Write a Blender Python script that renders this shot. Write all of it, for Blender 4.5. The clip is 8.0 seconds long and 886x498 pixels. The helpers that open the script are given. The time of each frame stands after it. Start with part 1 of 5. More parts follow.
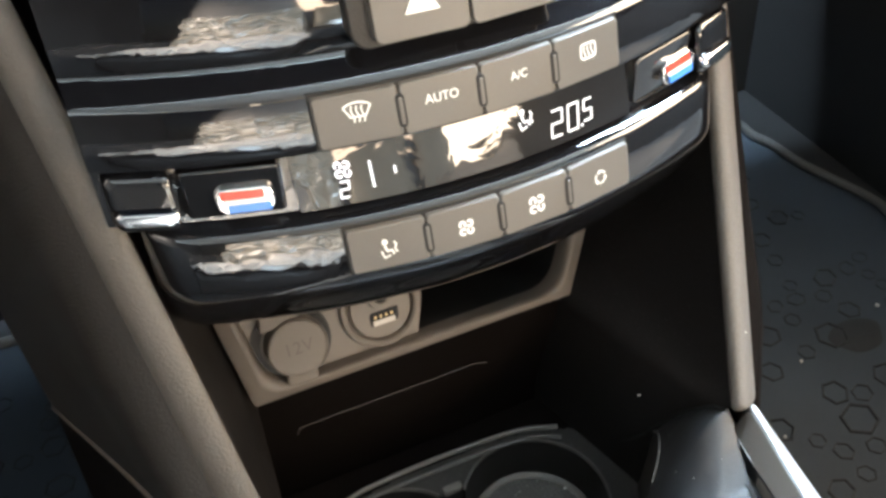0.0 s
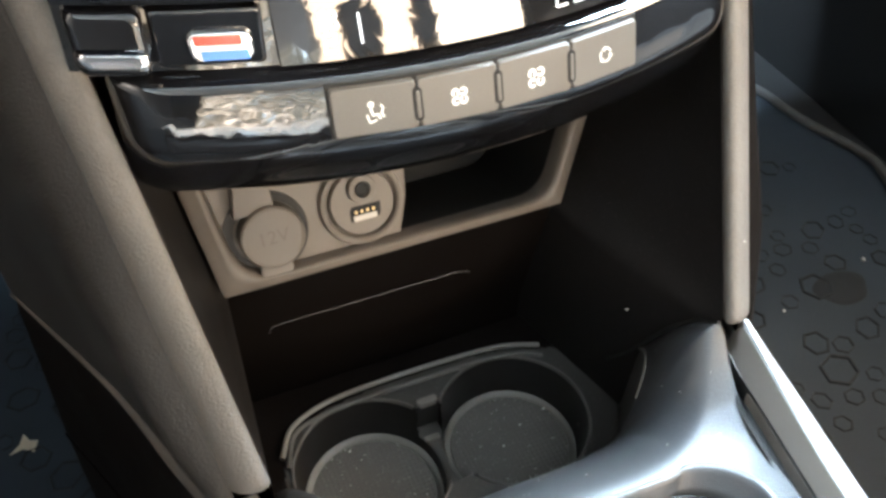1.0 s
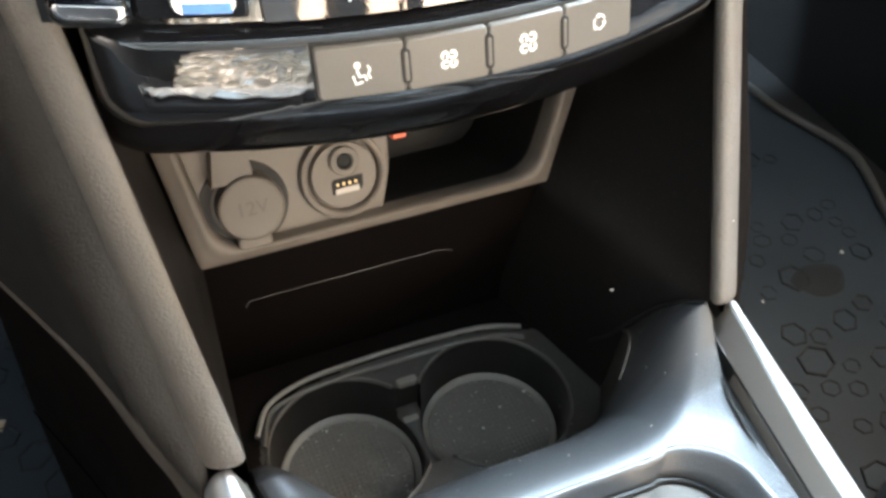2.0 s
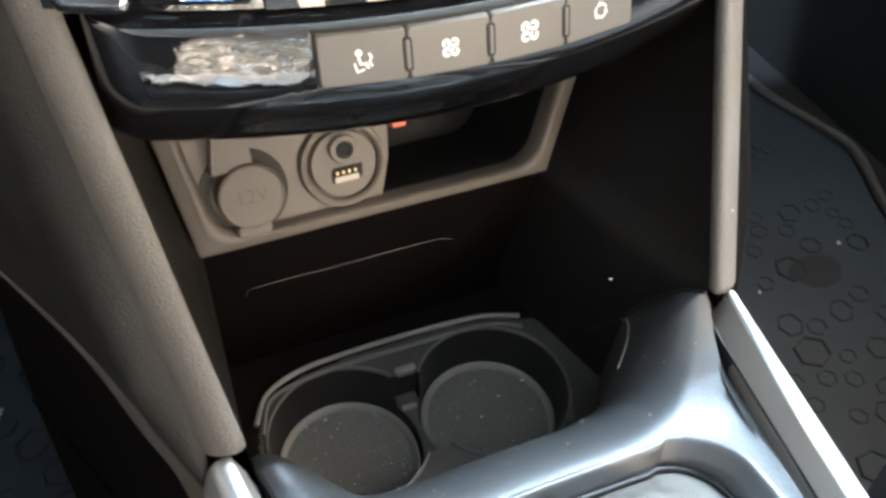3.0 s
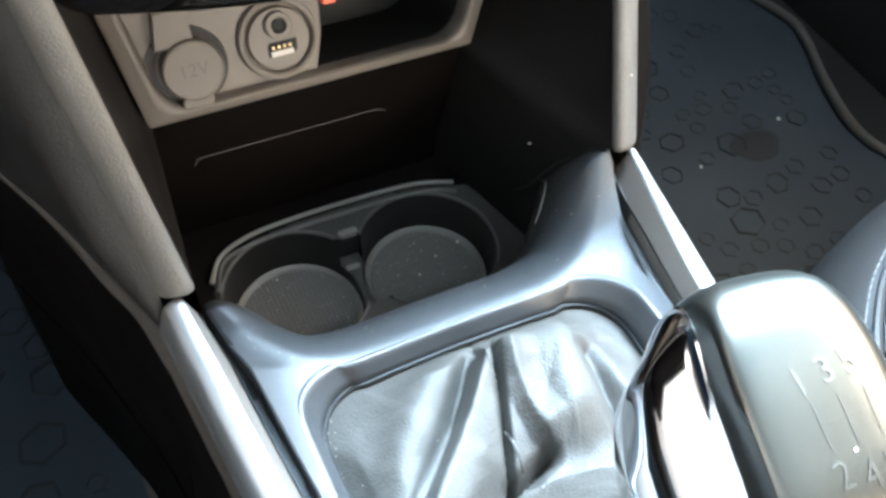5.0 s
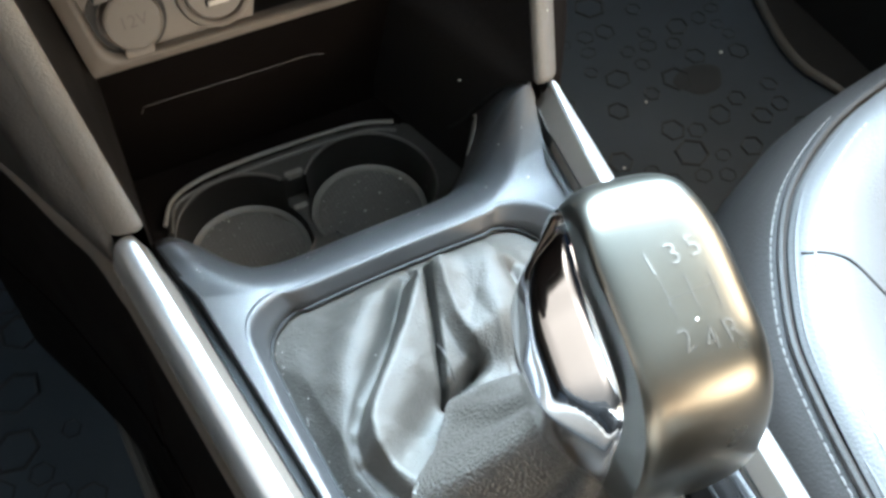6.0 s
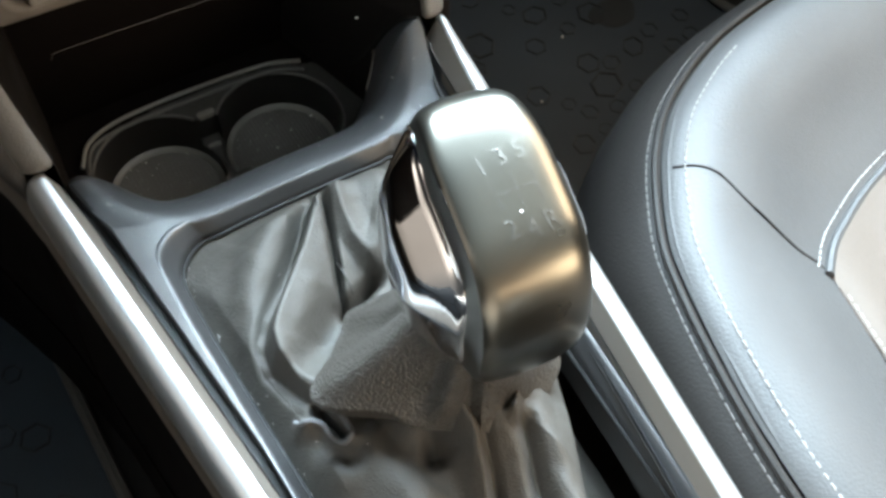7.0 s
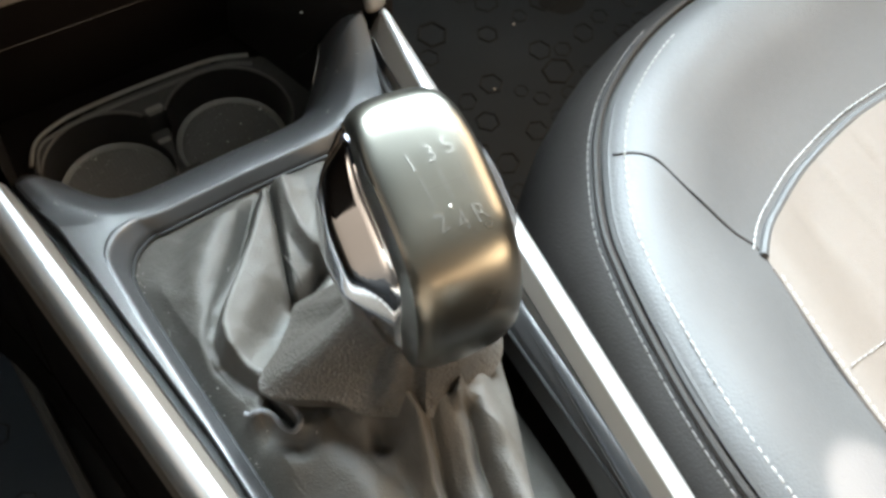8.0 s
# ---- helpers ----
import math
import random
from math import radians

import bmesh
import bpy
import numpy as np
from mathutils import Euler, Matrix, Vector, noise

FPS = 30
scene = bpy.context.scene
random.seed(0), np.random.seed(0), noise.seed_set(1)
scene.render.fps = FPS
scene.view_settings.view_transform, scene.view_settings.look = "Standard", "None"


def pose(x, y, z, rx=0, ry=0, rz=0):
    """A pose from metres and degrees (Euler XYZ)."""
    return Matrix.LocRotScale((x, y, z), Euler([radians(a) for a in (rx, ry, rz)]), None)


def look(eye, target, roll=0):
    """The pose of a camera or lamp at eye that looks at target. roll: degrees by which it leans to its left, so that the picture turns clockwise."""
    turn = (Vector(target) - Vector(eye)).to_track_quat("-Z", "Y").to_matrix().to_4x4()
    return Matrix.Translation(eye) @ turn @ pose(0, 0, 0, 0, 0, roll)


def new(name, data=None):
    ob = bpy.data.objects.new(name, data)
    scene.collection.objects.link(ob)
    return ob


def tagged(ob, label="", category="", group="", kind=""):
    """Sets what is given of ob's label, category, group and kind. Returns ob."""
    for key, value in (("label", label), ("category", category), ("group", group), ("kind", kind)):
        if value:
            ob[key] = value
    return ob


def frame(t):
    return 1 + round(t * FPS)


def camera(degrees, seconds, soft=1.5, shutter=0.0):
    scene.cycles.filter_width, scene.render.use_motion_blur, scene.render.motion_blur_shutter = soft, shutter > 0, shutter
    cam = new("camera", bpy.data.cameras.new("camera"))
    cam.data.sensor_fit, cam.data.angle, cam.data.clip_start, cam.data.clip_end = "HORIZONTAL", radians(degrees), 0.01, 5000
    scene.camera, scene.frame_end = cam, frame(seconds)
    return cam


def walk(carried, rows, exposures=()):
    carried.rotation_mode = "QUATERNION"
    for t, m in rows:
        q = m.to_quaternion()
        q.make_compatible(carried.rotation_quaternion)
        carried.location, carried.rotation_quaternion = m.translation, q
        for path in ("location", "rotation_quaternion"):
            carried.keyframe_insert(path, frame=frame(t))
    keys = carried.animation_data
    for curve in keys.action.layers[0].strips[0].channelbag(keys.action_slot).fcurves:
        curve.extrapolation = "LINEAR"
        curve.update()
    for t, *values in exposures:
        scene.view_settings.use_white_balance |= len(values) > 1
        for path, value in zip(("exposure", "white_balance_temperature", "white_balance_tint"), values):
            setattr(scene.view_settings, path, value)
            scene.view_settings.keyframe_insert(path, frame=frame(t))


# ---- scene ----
cam = camera(51.4, 8.0, soft=3.1)
PATH = [
    (0, (-0.103, -0.158, 0.58), (0.478, 1.195, -0.773), -2.2),
    (0.5, (-0.106, -0.162, 0.569), (0.454, 1.139, -0.844), -0.5),
    (1, (-0.106, -0.16, 0.548), (0.486, 1.119, -0.871), 1.8),
    (1.5, (-0.107, -0.158, 0.538), (0.52, 1.098, -0.887), 3.9),
    (3, (-0.109, -0.158, 0.537), (0.527, 1.072, -0.907), 4.8),
    (3.5, (-0.111, -0.164, 0.543), (0.521, 1.026, -0.935), 5.7),
    (4, (-0.11, -0.173, 0.548), (0.516, 0.985, -0.958), 5.7),
    (4.5, (-0.108, -0.186, 0.551), (0.509, 0.914, -1.001), 5.9),
    (5.8, (-0.104, -0.219, 0.573), (0.519, 0.748, -1.063), 5.9),
    (6, (-0.103, -0.226, 0.576), (0.526, 0.716, -1.072), 6.2),
    (6.5, (-0.099, -0.244, 0.587), (0.535, 0.639, -1.092), 6.6),
    (7, (-0.096, -0.26, 0.598), (0.575, 0.545, -1.106), 8.8),
    (7.5, (-0.092, -0.267, 0.609), (0.599, 0.498, -1.105), 9.9),
    (8, (-0.091, -0.267, 0.608), (0.628, 0.474, -1.106), 11.2),
]
EXPOSURE = [(0, 0.42, 6300, 11), (0.6, 0.68, 6250, 11), (1.2, 0.76, 6250, 10), (1.7, 0.72, 6250, 10), (3.0, 0.64, 6150, 10), (4.0, 0.46, 5900, 7), (4.5, 0.94, 5700, 7), (5.8, 0.30, 6050, 8), (6.5, -0.08, 6350, 9), (7.0, -0.50, 6550, 9), (8.0, -0.50, 7050, 12)]
walk(cam, [(t, look(eye, target, roll)) for t, eye, target, roll in PATH], EXPOSURE)

# ---- light ----
world = bpy.data.worlds.new("world")
scene.world = world
world.use_nodes = True
wn = world.node_tree
sky = wn.nodes.new("ShaderNodeTexSky")
sky.sky_type = "NISHITA"
sky.sun_disc = False
sky.sun_elevation, sky.sun_rotation = radians(40), radians(70)
wn.nodes["Background"].inputs["Strength"].default_value = 0.009
wn.links.new(sky.outputs["Color"], wn.nodes["Background"].inputs["Color"])


def window_light(name, eye, target, sx, sy, watts, colour):
    d = bpy.data.lights.new(name, "AREA")
    d.shape, d.size, d.size_y, d.energy, d.color = "RECTANGLE", sx, sy, watts, colour
    ob = new(name, d)
    ob.matrix_world = look(eye, target)
    return ob


window_light("windscreen_light", (0.36, 0.475, 0.87), (0.18, -0.20, 0.21), 0.85, 0.69, 420, (0.67, 0.86, 1.0))
window_light("passenger_window_light", (0.70, -0.15, 0.86), (0.0, -0.06, 0.36), 0.50, 0.26, 8, (1.0, 0.80, 0.57))
window_light("rear_side_window_light", (0.60, -1.36, 0.74), (0.05, 0.0, 0.42), 0.46, 0.44, 14, (1.0, 0.80, 0.57))
window_light("rear_side_window_light", (-0.60, -1.36, 0.74), (0.15, -1.60, 0.40), 0.46, 0.44, 16, (1.0, 0.80, 0.57))
window_light("rear_window_light", (0.10, -1.86, 0.79), (0.05, 0.0, 0.45), 0.85, 0.30, 11, (1.0, 0.75, 0.52))
window_light("driver_window_light", (-0.66, -0.72, 0.82), (-0.40, -0.80, 0.33), 0.50, 0.30, 18, (1.0, 0.86, 0.70)).data.spread = radians(75)
# added unseen lamps that brighten the left hall wall for glossy parts to reflect
for y in (0.2, 4.2):
    window_light("hall_wall_fill", (-4.4, y, 4.2), (-6.0, y, 3.0), 0.35, 1.8, 260, (1.0, 0.93, 0.86))
# added narrow spot, no known lamp: makes the bright patch on the seat
patch_lamp = bpy.data.lights.new("seat_patch_spot", "SPOT")
patch_lamp.energy, patch_lamp.spot_size, patch_lamp.spot_blend, patch_lamp.shadow_soft_size = 260.0, radians(3.4), 0.5, 0.004
new("seat_patch_spot", patch_lamp).matrix_world = look((0.05, -0.22, 0.99), (0.1470, -0.2975, 0.25))


# ---- materials ----
def mat(name, colour, rough=0.5, metal=0.0, grain=400.0, bump=0.1, vary=0.12, stain=12.0, stain_amt=0.15,
        coat=0.0, spec=0.5, dust=0.0, per_object=0.0):
    """A plastic, leather, rubber or metal: fine grain in the relief, stains at a larger scale, optional pale dust."""
    m = bpy.data.materials.new(name)
    m.use_nodes = True
    nt = m.node_tree
    N, L = nt.nodes, nt.links
    b = N["Principled BSDF"]
    tc = N.new("ShaderNodeTexCoord")
    n1 = N.new("ShaderNodeTexNoise")
    n1.inputs["Scale"].default_value, n1.inputs["Detail"].default_value = grain, 3
    n2 = N.new("ShaderNodeTexNoise")
    n2.inputs["Scale"].default_value, n2.inputs["Detail"].default_value = stain, 4
    for n in (n1, n2):
        L.new(tc.outputs["Object"], n.inputs["Vector"])

    def mix(a, c, f):
        x = N.new("ShaderNodeMix")
        x.data_type = "RGBA"
        L.new(f, x.inputs[0])
        for k, v in ((6, a), (7, c)):
            if isinstance(v, tuple):
                x.inputs[k].default_value = (*v, 1)
            else:
                L.new(v, x.inputs[k])
        return x.outputs[2]

    lo = tuple(c * (1 - vary) for c in colour)
    hi = tuple(min(1, c * (1 + vary)) for c in colour)
    col = mix(lo, hi, n1.outputs["Fac"])
    if stain_amt:
        r = N.new("ShaderNodeMapRange")
        r.inputs[1].default_value, r.inputs[2].default_value, r.inputs[4].default_value = 0.35, 0.75, stain_amt
        L.new(n2.outputs["Fac"], r.inputs[0])
        col = mix(col, tuple(min(1, c * 1.7 + 0.002) for c in colour), r.outputs[0])
    if dust:
        n3 = N.new("ShaderNodeTexNoise")
        n3.inputs["Scale"].default_value, n3.inputs["Detail"].default_value = 900, 2
        L.new(tc.outputs["Object"], n3.inputs["Vector"])
        r3 = N.new("ShaderNodeMapRange")
        r3.inputs[1].default_value, r3.inputs[2].default_value, r3.inputs[4].default_value = 0.62, 0.75, dust
        L.new(n3.outputs["Fac"], r3.inputs[0])
        col = mix(col, (0.35, 0.33, 0.30), r3.outputs[0])
    if per_object:
        oi = N.new("ShaderNodeObjectInfo")
        col = mix(col, tuple(c * (1 - per_object) for c in colour), oi.outputs["Random"])
    L.new(col, b.inputs["Base Color"])
    rr = N.new("ShaderNodeMapRange")
    rr.inputs[3].default_value, rr.inputs[4].default_value = max(0.02, rough * 0.85), min(1, rough * 1.15)
    L.new(n2.outputs["Fac"], rr.inputs[0])
    L.new(rr.outputs[0], b.inputs["Roughness"])
    b.inputs["Metallic"].default_value = metal
    b.inputs["Coat Weight"].default_value = coat
    b.inputs["Coat Roughness"].default_value = 0.03
    b.inputs["Specular IOR Level"].default_value = spec
    if bump:
        bp = N.new("ShaderNodeBump")
        bp.inputs["Strength"].default_value, bp.inputs["Distance"].default_value = bump, 0.0006
        L.new(n1.outputs["Fac"], bp.inputs["Height"])
        L.new(bp.outputs["Normal"], b.inputs["Normal"])
    return m


def leather(name, colour, rough, scale, bump, vary=0.1, depth=0.0005, wrinkle=0.0):
    """Leather: pebbled cells in the relief over a soft stain, and fine wrinkles where it is creased."""
    m = mat(name, colour, rough, 0, scale * 0.3, 0, vary, 9, 0.12)
    nt = m.node_tree
    v = nt.nodes.new("ShaderNodeTexVoronoi")
    v.inputs["Scale"].default_value = scale
    tc = nt.nodes["Texture Coordinate"]
    nt.links.new(tc.outputs["Object"], v.inputs["Vector"])
    bp = nt.nodes.new("ShaderNodeBump")
    bp.inputs["Strength"].default_value, bp.inputs["Distance"].default_value = bump, depth
    nt.links.new(v.outputs["Distance"], bp.inputs["Height"])
    if wrinkle:
        n = nt.nodes.new("ShaderNodeTexNoise")
        n.inputs["Scale"].default_value, n.inputs["Detail"].default_value, n.inputs["Distortion"].default_value = 70, 5, 1.6
        nt.links.new(tc.outputs["Object"], n.inputs["Vector"])
        soft_bump = nt.nodes.new("ShaderNodeBump")
        soft_bump.inputs["Strength"].default_value, soft_bump.inputs["Distance"].default_value = wrinkle, 0.004
        nt.links.new(n.outputs["Fac"], soft_bump.inputs["Height"])
        nt.links.new(soft_bump.outputs["Normal"], bp.inputs["Normal"])
    nt.links.new(bp.outputs["Normal"], nt.nodes["Principled BSDF"].inputs["Normal"])
    return m


def glow(name, colour, strength):
    m = bpy.data.materials.new(name)
    m.use_nodes = True
    b = m.node_tree.nodes["Principled BSDF"]
    b.inputs["Base Color"].default_value = (*colour, 1)
    b.inputs["Emission Color"].default_value = (*colour, 1)
    b.inputs["Emission Strength"].default_value = strength
    return m


def wavy(m, scale, strength, distance):
    """Slight waves of a clinging film in a glossy surface."""
    nt = m.node_tree
    n = nt.nodes.new("ShaderNodeTexNoise")
    n.inputs["Scale"].default_value, n.inputs["Detail"].default_value, n.inputs["Distortion"].default_value = scale, 2.5, 0.8
    nt.links.new(nt.nodes["Texture Coordinate"].outputs["Object"], n.inputs["Vector"])
    bp = nt.nodes.new("ShaderNodeBump")
    bp.inputs["Strength"].default_value, bp.inputs["Distance"].default_value = strength, distance
    nt.links.new(n.outputs["Fac"], bp.inputs["Height"])
    b = nt.nodes["Principled BSDF"]
    nt.links.new(bp.outputs["Normal"], b.inputs["Normal"])
    nt.links.new(bp.outputs["Normal"], b.inputs["Coat Normal"])
    return m


M_GLOSS = mat("piano_black", (0.006, 0.006, 0.007), 0.06, 0, 60, 0, 0.1, 25, 0.0, coat=1.0)
wavy(M_GLOSS, 40, 0.22, 0.0012)
M_BUTTON = mat("button_plastic", (0.10, 0.092, 0.082), 0.42, 0, 1800, 0.12, 0.1, 30, 0.1)
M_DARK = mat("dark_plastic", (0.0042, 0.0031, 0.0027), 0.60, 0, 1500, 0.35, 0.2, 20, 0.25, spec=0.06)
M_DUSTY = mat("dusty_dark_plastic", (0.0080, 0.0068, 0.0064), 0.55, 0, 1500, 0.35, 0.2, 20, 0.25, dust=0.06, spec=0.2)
M_CONSOLE = mat("console_plastic", (0.030, 0.030, 0.031), 0.385, 0, 1600, 0.30, 0.15, 18, 0.2, spec=0.7)
M_BAR = mat("grained_grey_plastic", (0.100, 0.089, 0.078), 0.50, 0, 1050, 0.75, 0.15, 25, 0.15)
# paler copy of the cheek plastic, for the side that catches light
M_CHEEK_LIT = mat("grained_black_lit", (0.020, 0.0175, 0.0155), 0.48, 0, 1050, 0.6, 0.2, 20, 0.2, spec=0.35)
M_TRIM = mat("satin_silver", (0.55, 0.54, 0.53), 0.42, 0.9, 1500, 0, 0.04, 25, 0.06)
# on the trim's slope this dark tone stands in for a dim reflection
M_SLOPE = mat("darkened_satin", (0.105, 0.089, 0.075), 0.46, 0.05, 1500, 0, 0.05, 25, 0.1)
M_TRAY = mat("warm_grey_plastic", (0.130, 0.111, 0.093), 0.5, 0, 1500, 0.15, 0.08, 25, 0.1)
M_LETTER = mat("relief_shade_grey", (0.092, 0.077, 0.063), 0.5, 0, 900, 0.1)
M_BLACK = mat("black_plastic", (0.013, 0.0118, 0.011), 0.45, 0, 1200, 0.2, 0.2, 20, 0.1, spec=0.3)
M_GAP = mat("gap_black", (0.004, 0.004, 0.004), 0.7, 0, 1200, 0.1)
M_RUBBER = mat("ribbed_rubber", (0.090, 0.083, 0.075), 0.7, 0, 2200, 0.6, 0.3, 40, 0.3, dust=0.5)
dots = M_RUBBER.node_tree.nodes.new("ShaderNodeTexVoronoi")
dots.inputs["Scale"].default_value, dots.inputs["Randomness"].default_value = 440, 0.0
M_RUBBER.node_tree.links.new(M_RUBBER.node_tree.nodes["Texture Coordinate"].outputs["Object"], dots.inputs["Vector"])
dots_bump = M_RUBBER.node_tree.nodes["Bump"]
dots_bump.inputs["Strength"].default_value, dots_bump.inputs["Distance"].default_value = 1.0, 0.0010
M_RUBBER.node_tree.links.new(dots.outputs["Distance"], dots_bump.inputs["Height"])
# shade in the pits of the relief, multiplied into the rubber's colour
pit_shade = M_RUBBER.node_tree.nodes.new("ShaderNodeMapRange")
pit_shade.inputs[1].default_value, pit_shade.inputs[2].default_value, pit_shade.inputs[3].default_value, pit_shade.inputs[4].default_value = 0.28, 0.46, 0.40, 1.0
shaded_pits = M_RUBBER.node_tree.nodes.new("ShaderNodeMix")
shaded_pits.data_type, shaded_pits.blend_type = "RGBA", "MULTIPLY"
shaded_pits.inputs[0].default_value = 1.0
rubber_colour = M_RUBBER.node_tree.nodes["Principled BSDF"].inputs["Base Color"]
M_RUBBER.node_tree.links.new(rubber_colour.links[0].from_socket, shaded_pits.inputs[6])
M_RUBBER.node_tree.links.new(dots.outputs["Distance"], pit_shade.inputs[0])
M_RUBBER.node_tree.links.new(pit_shade.outputs[0], shaded_pits.inputs[7])
M_RUBBER.node_tree.links.new(shaded_pits.outputs[2], rubber_colour)
# edge plastics in two lighter tones: the light on rims and lips is coloured in
M_EDGE_LIT = mat("well_edge_lit", (0.160, 0.148, 0.132), 0.5, 0, 1500, 0.2)
M_EDGE_DIM = mat("well_edge_dim", (0.085, 0.079, 0.072), 0.4, 0, 1500, 0.2)
M_WELL = mat("well_plastic", (0.040, 0.037, 0.034), 0.50, 0, 1500, 0.2, 0.2, 20, 0.2, dust=0.15, spec=0.4)
M_CHROME = mat("chrome", (0.75, 0.75, 0.77), 0.07, 1.0, 100, 0, 0.02, 20, 0.0)
M_SATIN = mat("brushed_steel", (0.128, 0.121, 0.104), 0.29, 1.0, 2500, 0, 0.04, 30, 0.08)
M_LEATHER = leather("gaiter_leather", (0.049, 0.044, 0.038), 0.57, 1300, 0.55, wrinkle=0.12)
M_SLEEVE = leather("sleeve_leather", (0.034, 0.029, 0.024), 0.36, 850, 1.0, depth=0.0006)
M_LEATHER.node_tree.nodes["Principled BSDF"].inputs["Specular IOR Level"].default_value = 0.46
M_SLEEVE.node_tree.nodes["Principled BSDF"].inputs["Specular IOR Level"].default_value = 1.0
M_SEAT = leather("seat_leather", (0.038, 0.0365, 0.036), 0.56, 800, 0.28)
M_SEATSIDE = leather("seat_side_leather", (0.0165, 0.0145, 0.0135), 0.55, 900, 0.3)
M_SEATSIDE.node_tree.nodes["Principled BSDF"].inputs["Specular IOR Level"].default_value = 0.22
M_INSERT = leather("seat_insert", (0.078, 0.061, 0.050), 0.55, 1300, 0.35)
M_DULL_THREAD = mat("dull_thread", (0.115, 0.105, 0.098), 0.7, 0, 3000, 0.3)
M_THREAD = mat("thread", (0.22, 0.21, 0.20), 0.7, 0, 3000, 0.3)
M_PIPING = leather("piping_leather", (0.10, 0.10, 0.105), 0.4, 1200, 0.2)
M_MAT = mat("rubber_mat", (0.023, 0.032, 0.043), 0.55, 0, 700, 0.5, 0.25, 9, 0.5, dust=0.07)
M_HEX = mat("rubber_relief", (0.0120, 0.0150, 0.0180), 0.6, 0, 900, 0.3, 0.2, 20, 0.2)
M_MATEDGE = mat("mat_binding", (0.070, 0.067, 0.063), 0.7, 0, 900, 0.3)
M_CARPET = mat("carpet", (0.006, 0.006, 0.0065), 0.95, 0, 900, 1.0, 0.4, 14, 0.3)
M_TILE = mat("hall_tile", (0.55, 0.51, 0.47), 0.25, 0, 8, 0, 0.15, 3, 0.2)
M_COVER = mat("reflected_white", (0.30, 0.27, 0.24), 0.3, 0, 60, 0, 0.05, 20, 0.0)
M_FILM = mat("reflected_film", (0.17, 0.14, 0.105), 0.16, 0, 40, 0, 0.1, 14, 0.4, spec=0.8)
M_LINING = mat("roof_lining", (0.42, 0.40, 0.37), 0.9, 0, 900, 0.5)
M_DOOR = mat("door_card", (0.014, 0.0135, 0.0135), 0.6, 0, 900, 0.4)
# print with a weak glow added to keep the symbols bright
M_PRINT = glow("glowing_white_print", (0.85, 0.84, 0.80), 0.16)
M_LCD = glow("display_segment", (0.92, 0.95, 1.0), 0.65)
M_GLASS = mat("display_glass", (0.012, 0.012, 0.013), 0.05, 0, 60, 0, 0.1, 30, 0.0, coat=1.0)
wavy(M_GLASS, 70, 0.13, 0.001)
M_RED = mat("red_enamel", (0.62, 0.05, 0.03), 0.25, 0, 300, 0, 0.05)
M_BLUE = mat("blue_enamel", (0.06, 0.22, 0.70), 0.25, 0, 300, 0, 0.05)
M_WHITE = mat("white_enamel", (0.80, 0.79, 0.77), 0.25, 0, 300, 0, 0.05)
M_GOLD = mat("gold_contact", (0.62, 0.47, 0.25), 0.35, 1.0, 300, 0, 0.05)
M_PALE = mat("pale_plastic", (0.45, 0.42, 0.38), 0.5, 0, 900, 0.1)
M_ORANGE = mat("orange_plastic", (0.75, 0.10, 0.03), 0.4, 0, 500, 0.1)
M_PAPER = mat("paper", (0.62, 0.55, 0.42), 0.9, 0, 300, 0.2)
M_CRUMB = mat("crumb", (0.60, 0.58, 0.54), 0.9, 0, 300, 0.2)


# ---- mesh helpers ----
def mesh_ob(name, verts, faces, material, parent=None, label="", sharp=38, smooth=True):
    me = bpy.data.meshes.new(name)
    me.from_pydata([tuple(v) for v in verts], [], faces)
    me.validate()
    bm = bmesh.new()
    bm.from_mesh(me)
    bmesh.ops.remove_doubles(bm, verts=bm.verts, dist=1e-6)
    bmesh.ops.recalc_face_normals(bm, faces=bm.faces)
    bm.to_mesh(me)
    bm.free()
    if smooth:
        me.shade_smooth()
        me.set_sharp_from_angle(angle=radians(sharp))
    me.materials.append(material)
    ob = new(name, me)
    if parent:
        ob.parent = parent
    if label:
        ob["label"] = label
    return ob


def thing(name, label, category, at=(0, 0, 0), group="", kind=""):
    ob = new(name)
    ob.location = at
    ob.empty_display_size = 0.02
    return tagged(ob, label, category, group, kind)


def grid(us, vs, f, close_u=False, close_v=False):
    """Vertices f(u, v) over two lists of parameters, and the quads between them."""
    nu, nv = len(us), len(vs)
    verts = [f(u, v) for u in us for v in vs]
    faces = []
    for i in range(nu if close_u else nu - 1):
        for j in range(nv if close_v else nv - 1):
            a, b = i, (i + 1) % nu
            c, d = j, (j + 1) % nv
            faces.append((a * nv + c, b * nv + c, b * nv + d, a * nv + d))
    return verts, faces


def lin(a, b, n):
    return [a + (b - a) * i / (n - 1) for i in range(n)]


def loft(rings, cap0=True, cap1=True, closed=True):
    """Quads between rings of equally many points, with flat ends."""
    n = len(rings[0])
    verts = [p for r in rings for p in r]
    faces = []
    for i in range(len(rings) - 1):
        for j in range(n if closed else n - 1):
            k = (j + 1) % n
            faces.append((i * n + j, i * n + k, (i + 1) * n + k, (i + 1) * n + j))
    if cap0:
        faces.append(tuple(range(n - 1, -1, -1)))
    if cap1:
        m = (len(rings) - 1) * n
        faces.append(tuple(range(m, m + n)))
    return verts, faces


